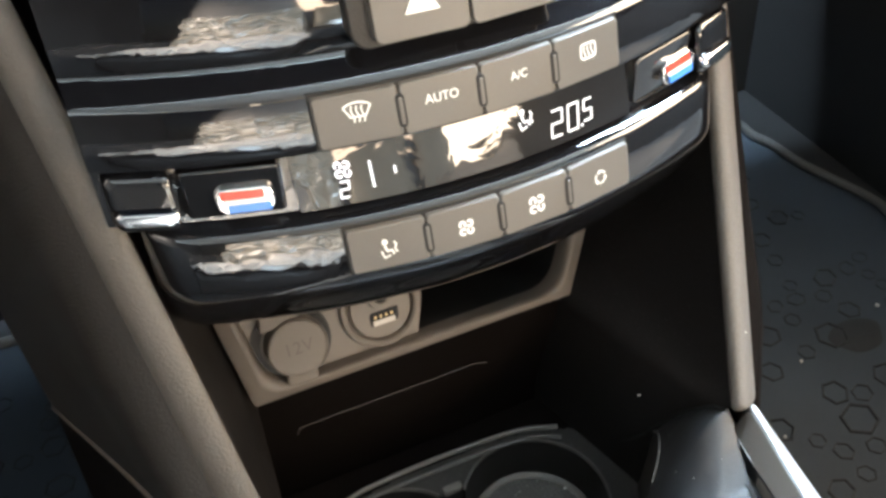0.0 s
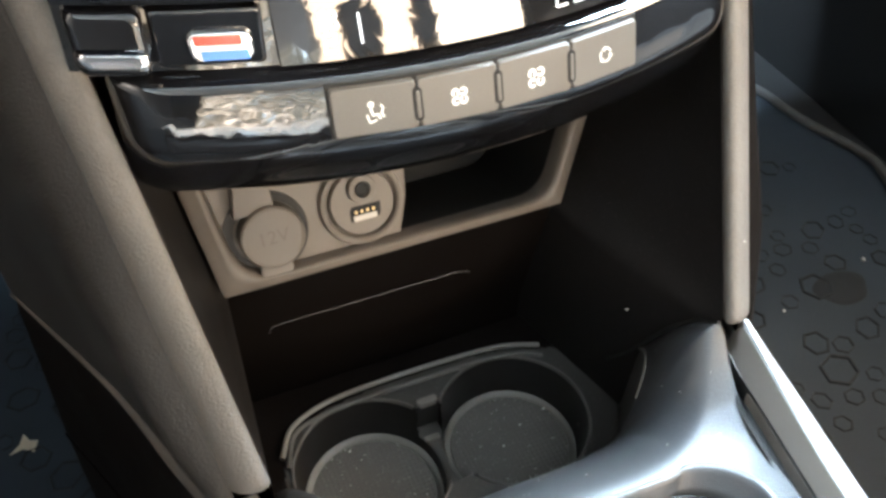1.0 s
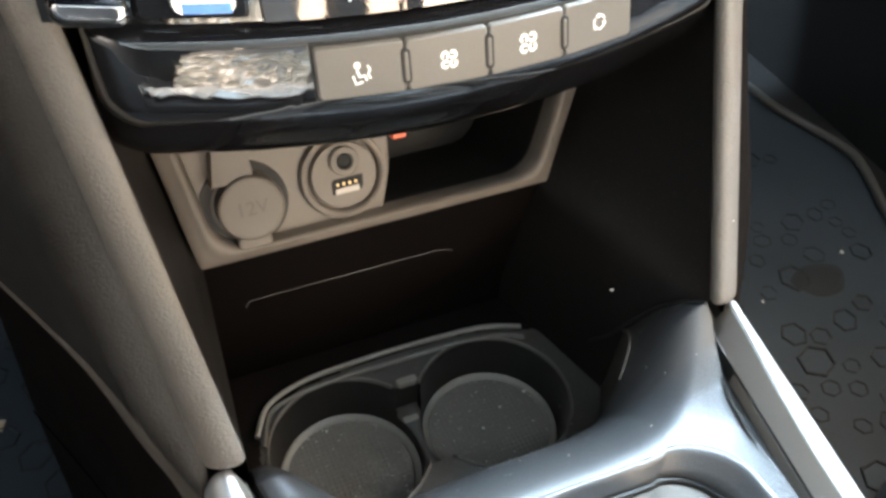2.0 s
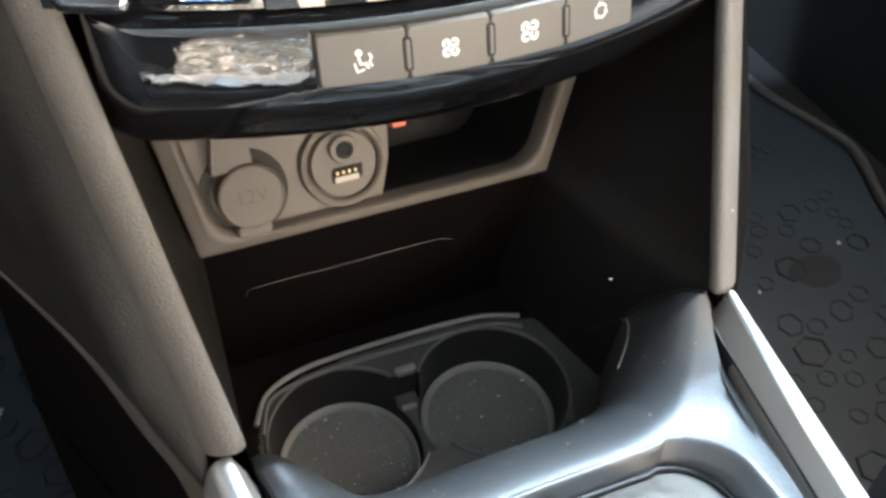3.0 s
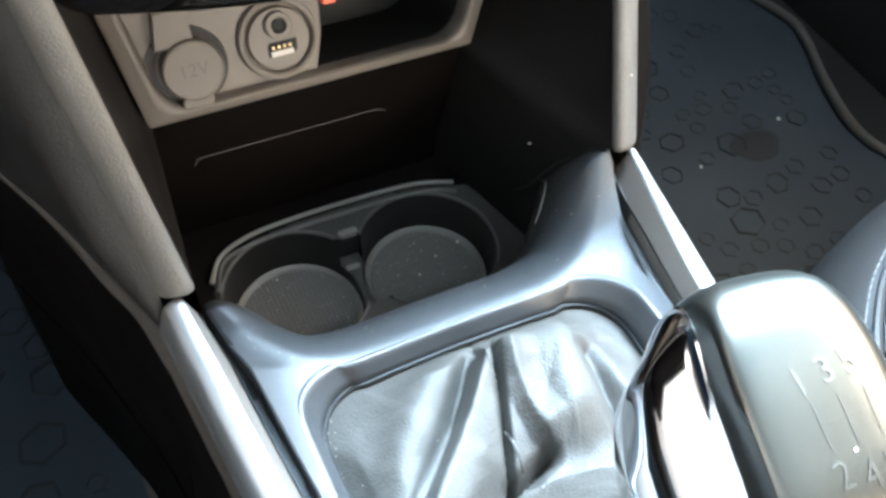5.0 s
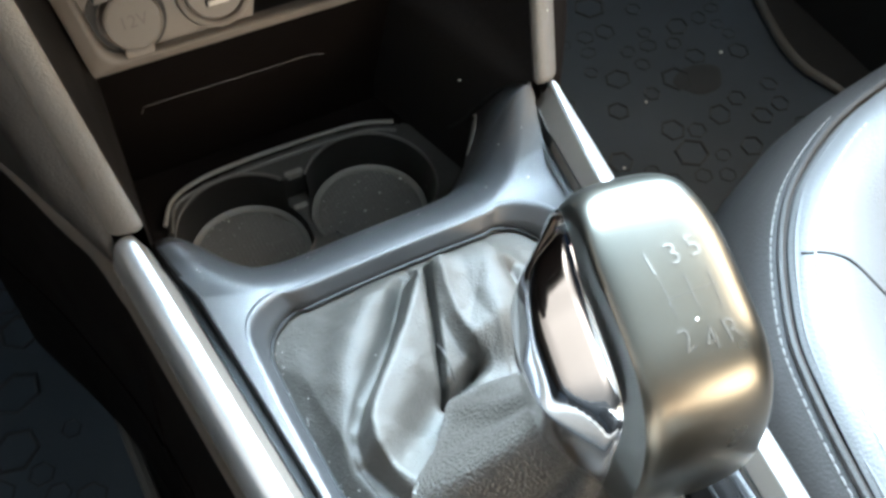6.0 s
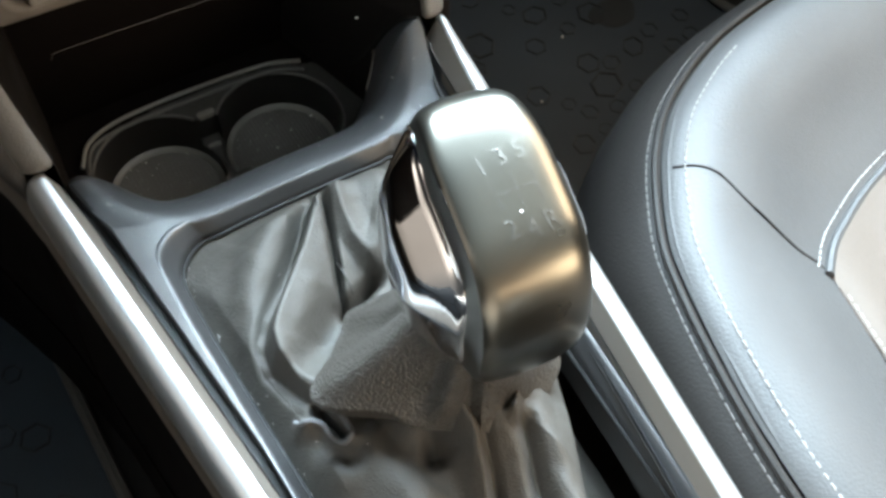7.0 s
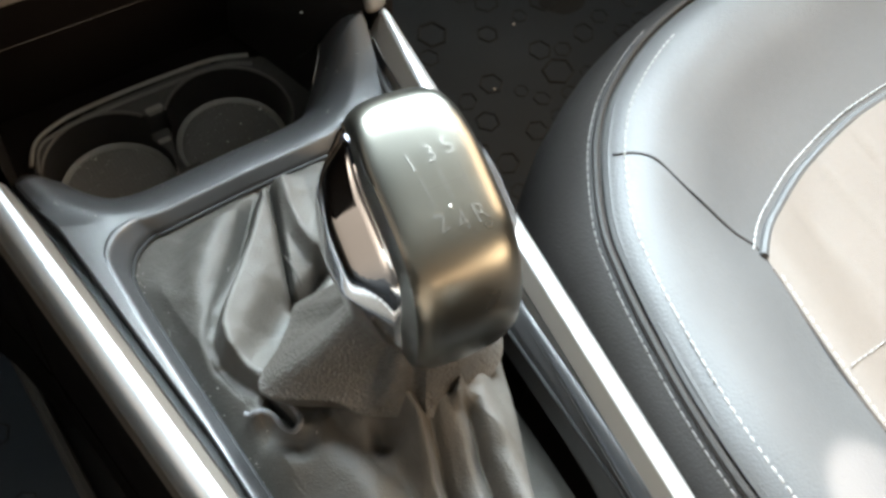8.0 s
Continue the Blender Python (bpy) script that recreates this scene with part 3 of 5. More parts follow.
ys = lin(-0.320, -0.080, 80) + lin(-0.079, 0.106, 170)
us = lin(-1, 1, 170)
NU = len(us)
verts, skin, well_faces, ledge_faces = [], [], [], []
for y in ys:
    for u in us:
        x = u * edge_x(y)
        verts.append((x, y, deck(x, y)))
for i in range(len(ys) - 1):
    for j in range(NU - 1):
        q = (i * NU + j, i * NU + j + 1, (i + 1) * NU + j + 1, (i + 1) * NU + j)
        x = (verts[q[0]][0] + verts[q[2]][0]) / 2
        y = (verts[q[0]][1] + verts[q[2]][1]) / 2
        if any(math.hypot(x - a, y - b) < CUP_R + 0.0012 for a, b in CUPS) or inside(x, y, hole):
            continue
        if abs(x - MID) < CHANNEL and 0.030 < y < 0.0735:
            continue
        if y - well(x) <= 0.0022 + 0.0135 * (1 - steep(abs(x) / 0.085)):
            skin.append(q)
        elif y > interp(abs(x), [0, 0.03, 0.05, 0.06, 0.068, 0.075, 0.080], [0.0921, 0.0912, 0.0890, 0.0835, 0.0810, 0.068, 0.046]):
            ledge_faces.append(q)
        else:
            well_faces.append(q)
part("deck", (verts, skin), M_CONSOLE, console, "satin black console deck", 60)
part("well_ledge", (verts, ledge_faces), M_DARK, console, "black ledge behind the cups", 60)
part("well_floor", (verts, well_faces), M_WELL, console, "black floor of the cup well", 60)
for sd in (-1, 1):
    part("deck_edge", loft([[(sd * edge_x(y), y, deck(sd * edge_x(y), y) + 0.0001), (sd * (edge_x(y) + 0.0006), y, deck(sd * edge_x(y), y) - 0.0006), (sd * (edge_x(y) + 0.0008), y, 0.22)] for y in lin(-0.004, -0.32, 50)], False, False, closed=False), M_CONSOLE, console)

# cups: a low sill joins them in the middle
SILL = 0.1700
for c_i, (cx, cy) in enumerate(CUPS):
    ox, oy = CUPS[1 - c_i]

    def radius(z):
        return interp(z, [0.1605, 0.1625, 0.172, 0.1862, 0.1876], [0.0318, 0.0324, 0.0334, 0.0347, 0.0352])

    zs = lin(0.1605, 0.1876, 16)
    v, f = grid(lin(0, 2 * math.pi, 145)[:-1], zs, lambda a, z: (cx + radius(z) * math.cos(a), cy + radius(z) * math.sin(a), z), close_u=True)
    keep = []
    for q in f:
        m_ = sum((Vector(v[k]) for k in q), Vector()) / 4
        if not (abs(m_.x - MID) < CHANNEL and 0.030 < m_.y < 0.0735 and m_.z > SILL):
            keep.append(q)
    v, f = joined((v, keep), ([(cx + x, cy + y, 0.1605) for x, y in circle(0.0319, 60)], [tuple(range(60))]))
    cup = part("cup_holder", (v, f), M_BLACK, console, "black cup holder with a ribbed rubber base", 50)
    lip = [(0.0349, 0.1866), (0.0352, 0.1878), (0.0356, 0.1882), (0.0362, 0.1880), (0.0366, 0.1868)]
    v, f = grid(lin(0, 2 * math.pi, 145)[:-1], lip, lambda a, p: (cx + p[0] * math.cos(a), cy + p[0] * math.sin(a), p[1]), close_u=True)
    f = [q for q in f if not (abs(v[q[0]][0] - MID) < CHANNEL + 0.0005 and 0.029 < v[q[0]][1] < 0.0745)]
    part("cup_lip", (v, f), M_EDGE_DIM, cup)
    ringp = [(0.0325, 0.1622), (0.0321, 0.1642), (0.0316, 0.1645), (0.0296, 0.1634), (0.0290, 0.1626), (0.0290, 0.1605)]
    v, f = grid(lin(0, 2 * math.pi, 97)[:-1], ringp, lambda a, p: (cx + p[0] * math.cos(a), cy + p[0] * math.sin(a), p[1]), close_u=True)
    part("mat_rim", (v, f), M_EDGE_LIT, cup, "raised ring coloured pale as if lit")
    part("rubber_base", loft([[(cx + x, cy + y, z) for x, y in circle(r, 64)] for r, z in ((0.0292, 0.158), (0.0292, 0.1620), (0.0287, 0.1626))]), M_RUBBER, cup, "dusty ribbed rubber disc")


def sill_row(y):
    """Across the sill: as wide as the gap that the two round cups leave."""
    half = [math.sqrt(max(0.0, 0.0333 ** 2 - (y - cy) ** 2)) for cx, cy in CUPS]
    a = max(MID - CHANNEL, CUPS[0][0] + half[0])
    b = min(MID + CHANNEL, CUPS[1][0] - half[1])
    return [(a, y, SILL - 0.004), (a, y, SILL - 0.0004), (a + 0.0004, y, SILL), (b - 0.0004, y, SILL), (b, y, SILL - 0.0004), (b, y, SILL - 0.004)]


part("cup_sill", loft([sill_row(y) for y in lin(0.0285, 0.0740, 30)]), M_WELL, console, "low sill joining the two cups", 60)
for y0, y1 in ((0.0735, 0.0745), (0.0290, 0.0300)):
    part("channel_end", loft([[(MID + x, y, z) for x, y in ((-0.0066, y0), (0.0066, y0), (0.0066, y1), (-0.0066, y1))] for z in (SILL - 0.002, 0.1868)]), M_BLACK, console)
part("cup_bridge", slab(rounded(0.0100, 0.0036, 0.0012, 3), lambda u, v, d: (MID + 0.0010 + u, 0.0752 + v, 0.1876 + d), -0.003, 0.0006, 0.0006), M_EDGE_LIT, console, "grey bridge between the cups")
part("sill_edge", slab(rounded(0.0078, 0.0030, 0.0010, 3), lambda u, v, d: (MID - 0.0002 + u, 0.0655 + v, SILL + d), -0.002, 0.0009, 0.0005), M_EDGE_LIT, console)
# raised double lip behind the cups, the upper one coloured brighter as the lit edge
LIPS = (([(-0.0740, 0.064), (-0.0670, 0.0795), (-0.0543, 0.0848), (-0.0288, 0.0868), (0.0, 0.0866), (0.0296, 0.0858), (0.0480, 0.0835), (0.0600, 0.0775)], 0.1885, 0.0010),
        ([(-0.0755, 0.069), (-0.0668, 0.0829), (-0.0498, 0.0900), (-0.0268, 0.0920), (0.0022, 0.0921), (0.0317, 0.0907), (0.0462, 0.0885), (0.0607, 0.0830)], 0.1900, 0.0012))
for pts, z0, r in LIPS:
    part("well_lip", tube(smooth_curve([(x, y, z0) for x, y in pts], 70), r, 8), M_EDGE_LIT if z0 > 0.189 else M_EDGE_DIM, console)
def wall_x(y):
    """The foot of the right-hand wall, which closes in towards the front."""
    return 0.0868 - 0.256 * (y - 0.005)


part("well_edge", tube([(x, well(x) + 0.0018, deck(x, well(x) + 0.0018) + 0.0002) for x in lin(0.064, 0.0845, 30)], 0.0006, 6), M_EDGE_LIT, console)
part("wall_seam", tube(smooth_curve([(wall_x(0.004), 0.004, 0.2812), (wall_x(0.011), 0.011, 0.2760), (wall_x(0.018), 0.018, 0.2669), (wall_x(0.024), 0.024, 0.2577), (wall_x(0.029), 0.029, 0.2481), (wall_x(0.035), 0.035, 0.2360), (wall_x(0.040), 0.040, 0.2247), (wall_x(0.049), 0.049, 0.2117)], 36), 0.0008, 6), M_GAP, console)


# side walls, pillars and trims
def pillar(z):
    """Centre line of the right-hand pillar bar."""
    return Vector((0.0960 + 0.16 * (z - 0.28), 0.005 + 0.64 * (z - 0.28), z))


BACK = 0.108


def inner_wall(s):
    def f(z, k):
        if z >= 0.28:
            p = pillar(z) + Vector((-0.0055, 0.0, 0))
        else:
            p = Vector((0.0890, 0.006, z))
        up = max(0.0, z - 0.274)
        if s > 0:
            q = Vector((0.0615 + 0.012 * min(1.0, up / 0.01) + 0.535 * up, 0.108 + 0.45 * up, z))
        else:
            q = Vector((0.0805 + 0.003 * min(1.0, up / 0.01) + 0.165 * up, 0.108 + 0.45 * up, z))
        w = p.lerp(q, k)
        return (s * w.x, w.y, w.z)
    return grid(lin(0.175, 0.46, 60), lin(0, 1.06, 14), f)


def bar(s):
    rings = []
    for z in [0.2795, 0.2800, 0.2806, 0.2815] + lin(0.284, 0.60, 26):
        c = pillar(z)
        k = {0.2795: 0.8, 0.28: 0.9, 0.2806: 0.96}.get(z, 1.0)
        pts = []
        for i in range(20):
            a = 2 * math.pi * i / 20
            ca, sa = math.cos(a), math.sin(a)
            la = 0.0080 * k * ca if s > 0 else 0.0038 + 0.0108 * k * ca
            lb = 0.0044 * k * math.copysign(abs(sa) ** 0.95, sa) - (0.0 if s > 0 else 0.0080 * k * max(0.0, 0.35 + 0.65 * ca) ** 2)
            px, py = la * 0.82 + lb * 0.57, la * 0.57 - lb * 0.82
            pts.append((s * (c.x + px - (0.0 if s > 0 else 0.0009)), c.y + py * 0.84, c.z - py * 0.54))
        rings.append(pts)
    return loft(rings)


def trim_line(y):
    return Vector((0.0952 + 0.107 * y, y, 0.2745 + 0.045 * y))


def nose_edge(s, y):
    """How far the silver face draws back from the inner slope towards the nose."""
    return (0.0038 if s > 0 else 0.0006) * max(0.0, min(1.0, 1 + y / 0.060)) ** 1.3


def trim(s):
    rings = []
    for y in [0.0035, 0.003, 0.002] + lin(-0.002, -0.34, 40):
        c = trim_line(y)
        k = {0.0035: 0.86, 0.003: 0.95}.get(y, 1.0)
        a0 = -0.0018 + nose_edge(s, y)
        sec = [(a0, -0.018), (a0, 0.0036), (a0 + 0.0006, 0.0041), (max(0.0008, a0 + 0.0014), 0.0046), (max(0.0024, a0 + 0.0022), 0.0045), (max(0.0040, a0 + 0.0030), 0.0039), (0.0055, 0.0029), (0.0068, 0.0012), (0.0084, -0.0026), (0.0096, -0.0080), (0.0100, -0.0130), (0.0096, -0.0185)]
        rings.append([(s * (c.x + a * k), c.y, c.z + b * k) for a, b in sec])
    return loft(rings)


def trim_inner(s, line=False):
    """The trim's inner slope, coloured dark for the cabin it reflects, and a thin paler tube as the glint along its
    foot.
    """
    rings, path = [], []
    for y in lin(0.0022, -0.34, 44):
        c = trim_line(y)
        q = 0.0022 * (max(0.0, 1 + y / 0.022) if y < 0 else 1.0)
        sec = [(-0.0068 + q, -0.018), (-0.0068 + q, -0.0066), (-0.0065 + q, -0.0060), (-0.0021 + nose_edge(s, y), 0.0031), (-0.0017 + nose_edge(s, y), 0.0031), (-0.0017 + nose_edge(s, y), -0.018)]
        rings.append([(s * (c.x + a), c.y, c.z + b) for a, b in sec])
        path.append((s * (c.x - 0.0065 + q), c.y, c.z - 0.0059))
    return tube(path, 0.00032, 6) if line else loft(rings)


def groove(s):
    rings = []
    for y in lin(0.002, -0.33, 34):
        c = trim_line(y)
        xi = edge_x(y)
        rings.append([(s * (c.x - 0.0066), y, c.z - 0.004), (s * (c.x - 0.0066), y, c.z - 0.012), (s * xi, y, c.z - 0.012), (s * (xi + 0.0002), y, c.z - 0.0085), (s * (xi - 0.0012), y, c.z - 0.0078)])
    return loft(rings, False, False, closed=False)


def cheek_rows():
    """Stations along the outer side: bar or trim edge, ridge, foot of the silver wing, side seam, floor."""
    rows = []
    for y in lin(-0.34, 0.0, 18):
        p = trim_line(y) + Vector((0.0066, 0, -0.0165))
        rows.append((p, p + Vector((0.0008, 0, -0.0010)), p + Vector((0.0050, 0, -0.020)), Vector((p.x + 0.014, y, 0.10)), Vector((p.x + 0.020, y, FLOOR))))
    ridge = smooth_curve([(0.1030, 0.0, 0.2600), (0.1085, 0.022, 0.2600), (0.1175, 0.046, 0.2530), (0.1340, 0.092, 0.2490), (0.165, 0.16, 0.245)], 24)
    for i, r in enumerate(ridge):
        k = i / 23
        b = pillar(0.282 + 0.30 * k) + Vector((0.0052, 0.002, -0.002))
        l = r + Vector((0.0046 * (1 - k), 0.002, -0.020 + 0.017 * k))
        rows.append((b, r, l, Vector((r.x + 0.010 + 0.004 * (1 - k), r.y + 0.03 * k, 0.10)), Vector((r.x + 0.018, r.y + 0.06 * k, FLOOR))))
    return rows


def cheek(s, part_no):
    out = []
    for b, r, l, m, fl in cheek_rows():
        if part_no == 0:
            pts = [b.lerp(r, k) + Vector((0.010, -0.004, 0)) * (math.sin(k * math.pi) * min(1, (b - r).length / 0.08)) for k in (0, 0.1, 0.25, 0.4, 0.55, 0.7, 0.85, 0.95, 1.0)]
        elif part_no == 1:
            pts = [r + Vector((-0.003, 0, -0.001)), r, r.lerp(l, 0.15) + Vector((0.0008, 0, 0)), r.lerp(l, 0.5) + Vector((0.0012, 0, 0)), l, l + Vector((-0.004, 0, -0.001))]
        else:
            pts = [l + Vector((-0.001, 0, 0)), l.lerp(m, 0.1), l.lerp(m, 0.5), m, m.lerp(fl, 0.5), fl]
        out.append([(s * p.x, p.y, p.z) for p in pts])
    return loft(out, False, False, closed=False)


for s in (-1, 1):
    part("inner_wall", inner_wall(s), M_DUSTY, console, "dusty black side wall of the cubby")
    part("pillar_bar", bar(s), M_BAR, console, "grained grey plastic edge bar")
    part("edge_trim", trim(s), M_TRIM, console, "satin silver edge trim", 50)
    part("trim_slope", trim_inner(s), M_SLOPE, console, "dark satin inner slope of the trim", 27)
    part("trim_line", trim_inner(s, True), M_BAR, console)
    part("groove", groove(s), M_BLACK, console)
    # the left cheek's lit look is in its colour; the right stays near black
    part("cheek", cheek(s, 0), M_CHEEK_LIT if s < 0 else M_DARK, console, "black grained outer cheek")
    part("trim_wing", cheek(s, 1), M_SLOPE, console, "dark satin wing below the bar")
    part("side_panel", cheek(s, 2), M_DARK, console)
    part("side_seam", tube([(s * (r[3].x + 0.0006), r[3].y, r[3].z) for r in cheek_rows()], 0.0006, 6), M_DARK, console)

# unseen block added to keep windscreen light off the driver's mat
part("stack_body", loft([[(w * x, y, z) for x, y in ((-1, 0.18), (1, 0.18), (1, 0.62), (-1, 0.62))] for w, z in ((0.085, FLOOR), (0.085, 0.20), (0.085, 0.40), (0.110, 0.46), (0.110, 0.55))]), M_DARK, console, "unseen black block in the centre stack, shading the left footwell")

# wall behind the cups, with its shallow moulded line
v, f = grid(lin(-0.092, 0.092, 30), [0.180, 0.187, 0.20, 0.225, 0.250, 0.262, 0.270, 0.276], lambda x, z: (x, BACK - 0.012 * max(0, (z - 0.200) / 0.07) + 0.02 * max(0, abs(x) - 0.07), z))
for sd in (-1, 1):
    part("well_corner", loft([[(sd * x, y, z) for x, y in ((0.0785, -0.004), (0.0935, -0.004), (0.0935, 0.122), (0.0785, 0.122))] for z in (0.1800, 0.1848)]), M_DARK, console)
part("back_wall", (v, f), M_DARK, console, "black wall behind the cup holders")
part("moulded_line", tube(smooth_curve([(-0.0668, BACK - 0.0078, 0.2385), (-0.0655, BACK - 0.0078, 0.2410), (-0.0620, BACK - 0.0078, 0.2425), (-0.03, BACK - 0.0078, 0.2422), (0.012, BACK - 0.0078, 0.2418), (0.022, BACK - 0.0078, 0.2415), (0.0285, BACK - 0.0078, 0.2390)], 30), 0.00014, 6), M_EDGE_DIM, console)

# ---- socket tray ----
tray = thing("socket_tray", "warm grey storage tray with power sockets", "storage tray", (0, 0.1, 0.29))
TI = radians(25)


def face(u, v, d):
    """The leaning face of the tray: u across, v up the slope, d towards the seats."""
    return (u, 0.100 + v * math.sin(TI) - d * math.cos(TI), 0.290 + v * math.cos(TI) + d * math.sin(TI))


def round_poly(pts, radii, n=8):
    """A closed outline with each corner rounded to its radius."""
    out = []
    m = len(pts)
    for i in range(m):
        p, a, b = Vector(pts[i]), Vector(pts[i - 1]), Vector(pts[(i + 1) % m])
        u, w = (a - p).normalized(), (b - p).normalized()
        half = math.acos(max(-1, min(1, u.dot(w)))) / 2
        l = min(radii[i] / math.tan(half), (a - p).length * 0.48, (b - p).length * 0.48)
        p0, p1 = p + u * l, p + w * l
        for k in range(n + 1):
            t = k / n
            out.append(tuple((p0 * (1 - t) + p * t).lerp(p * (1 - t) + p1 * t, t)))
    return out


TRAY_OUT = ((0.1255, 0.105), (0.0680, -0.0172), (-0.0828, -0.0165), (-0.1010, 0.105))
TRAY_IN = ((0.116, 0.105), (0.0615, -0.0118), (-0.0735, -0.0112), (-0.0920, 0.105))


def tray_outline(k, n=8):
    """Between the sharp outer outline (0) and the rounded inner one (1), and beyond."""
    pts = [(a[0] + (b[0] - a[0]) * k, a[1] + (b[1] - a[1]) * k) for a, b in zip(TRAY_OUT, TRAY_IN)]
    r = 0.0015 + 0.0165 * min(1, max(0, k))
    return round_poly(pts, [0.002, r, r, 0.002], n)


rings = []
for k, d in ((0.0, -0.012), (0.0, -0.0006), (0.05, 0.0), (0.35, 0.0002), (0.55, 0.0012), (0.70, 0.0016), (0.82, 0.0010), (0.92, -0.0010), (0.98, -0.0050), (1.02, -0.0090)):
    rings.append([face(x, y, d) for x, y in tray_outline(k)])
part("tray_rim", loft(rings, False, False), M_TRAY, tray, "warm grey rounded rim", 60)
# deep pocket, its near-black colour standing in for the shade inside
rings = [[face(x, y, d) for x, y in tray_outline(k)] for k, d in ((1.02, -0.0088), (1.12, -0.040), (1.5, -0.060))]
part("pocket", loft(rings, False, True), M_GAP, tray, "empty pocket, its inner shade in a near-black colour")
# socket plate
pl_out = [(0.0010, 0.105), (0.0010, 0.014), (-0.0002, 0.004), (-0.0026, -0.004), (-0.0052, -0.0118), (-0.045, -0.0118), (-0.0610, -0.0118), (-0.0700, -0.0085), (-0.0752, 0.000), (-0.0795, 0.020), (-0.0925, 0.105)]
part("socket_plate", slab(pl_out, face, -0.020, -0.0062, 0.0008), M_TRAY, tray, "warm grey socket plate", 50)


def turned(cu, cv, prof, n=48):
    """A turned ring or disc on the tray's face; prof: radius, height."""
    return grid(lin(0, 2 * math.pi, n + 1)[:-1], prof, lambda a, p: face(cu + p[0] * math.cos(a), cv + p[0] * math.sin(a), p[1]), close_u=True)


CAPU, CAPV = -0.0590, 0.0035
cap = part("socket_cap", turned(CAPU, CAPV, [(0.0130, -0.008), (0.0130, 0.0012), (0.0127, 0.0020), (0.0120, 0.0024), (0.0116, 0.0021), (0.0110, 0.0021), (0.0, 0.0021)]), M_TRAY, tray, "round power socket cap marked 12V")
# black ring on the plate, shifted left: the cap's shadow as a painted crescent
part("socket_recess", turned(CAPU - 0.0015, CAPV, [(0.0176, -0.0064), (0.0172, -0.0055), (0.0150, -0.0057), (0.0128, -0.0057)]), M_BLACK, tray)
part("cap_hinge", slab([(CAPU - 0.0070 + x, CAPV + 0.0165 + y) for x, y in [(-0.0062, -0.006), (0.0105, -0.006), (0.0095, 0.009), (-0.0035, 0.009)][::1]], face, -0.007, 0.0006, 0.0008), M_TRAY, tray)
part("cap_tab", slab([(CAPU - 0.001 + x, CAPV - 0.0135 + y) for x, y in rounded(0.0135, 0.0055, 0.0022, 4)], face, -0.006, 0.0008, 0.0008), M_TRAY, tray)
# flat letters, darker than the cap for the shade of their relief
part("lettering", text_mesh("12V", 0.0080, lambda u, v, d: face(CAPU + u, CAPV + v, d), 0.00225), M_LETTER, cap, "embossed 12V lettering, relief shade in its colour")

USBU, USBV = -0.0200, 0.0062
usb = part("usb_socket", turned(USBU, USBV, [(0.0180, -0.0070), (0.0180, -0.0042), (0.0174, -0.0030), (0.0160, -0.0028), (0.0150, -0.0036), (0.0143, -0.0070), (0.0138, -0.0072), (0.0137, -0.0042), (0.0132, -0.0034), (0.0, -0.0034)]), M_TRAY, tray, "round socket with audio jack and USB port")
part("jack_ring", turned(USBU + 0.0005, USBV + 0.0062, [(0.0060, -0.0036), (0.0060, -0.0014), (0.0055, -0.0009), (0.0036, -0.0009), (0.0032, -0.0020)], 32), M_TRAY, usb)
part("jack_hole", turned(USBU + 0.0005, USBV + 0.0062, [(0.0031, -0.0012), (0.0026, -0.0010), (0.0022, -0.0014), (0.0, -0.0014)], 24), M_GAP, usb, "black jack socket")
pc = (USBU + 0.0008, USBV - 0.0040)
part("port_opening", slab([(pc[0] + x, pc[1] + y) for x, y in [(-0.0066, -0.0030), (0.0052, -0.0030), (0.0062, -0.0014), (0.0066, 0.0030), (-0.0056, 0.0030), (-0.0066, 0.0014)]], face, -0.0036, -0.0029, 0.0002), M_GAP, usb, "black USB port opening")
part("port_tongue", slab([(pc[0] - 0.0006 + x, pc[1] - 0.0019 + y) for x, y in rounded(0.0100, 0.0022, 0.0003, 2)], face, -0.0032, -0.0024, 0.0002), M_PALE, usb, "pale port tongue")
for i in range(4):
    part("contact", slab([(pc[0] - 0.0042 + 0.0025 * i + x, pc[1] + 0.0007 + y) for x, y in rounded(0.0011, 0.0013, 0.0003, 2)], face, -0.0032, -0.0025, 0.0002), M_GOLD, usb)
tagob = thing("orange_tab", "small orange-red plastic tab in the dark pocket", "plastic tab", face(0.004, 0.019, -0.006))
part("tab", slab([(0.0050 + x, 0.0180 + y) for x, y in rounded(0.0060, 0.0040, 0.001, 3)], face, -0.008, -0.0025, 0.0005), M_ORANGE, tagob)

# ---- gear lever ----
lever = thing("gear_lever", "satin steel gear knob on a dark leather gaiter", "gear lever", (0.006, -0.165, 0.255))
KC = Vector((0.0050, -0.1585, 0.3670))
prof_y = smooth_curve([(0, -0.1210, 0.3740), (0, -0.1212, 0.3860), (0, -0.1243, 0.3975), (0, -0.1302, 0.4068), (0, -0.1380, 0.4104), (0, -0.1500, 0.4092), (0, -0.1640, 0.4058), (0, -0.1775, 0.4010), (0, -0.1865, 0.3920),
                       (0, -0.1922, 0.3770), (0, -0.1930, 0.3600), (0, -0.1880, 0.3450), (0, -0.1770, 0.3370), (0, -0.1640, 0.3330), (0, -0.1500, 0.3360), (0, -0.1375, 0.3450), (0, -0.1272, 0.3590), (0, -0.1210, 0.3740)], 103)[:-1]


def taper(z):
    """The knob narrows towards its neck."""
    return 1 - 0.24 * max(0.0, min(1.0, (0.366 - z) / 0.034))


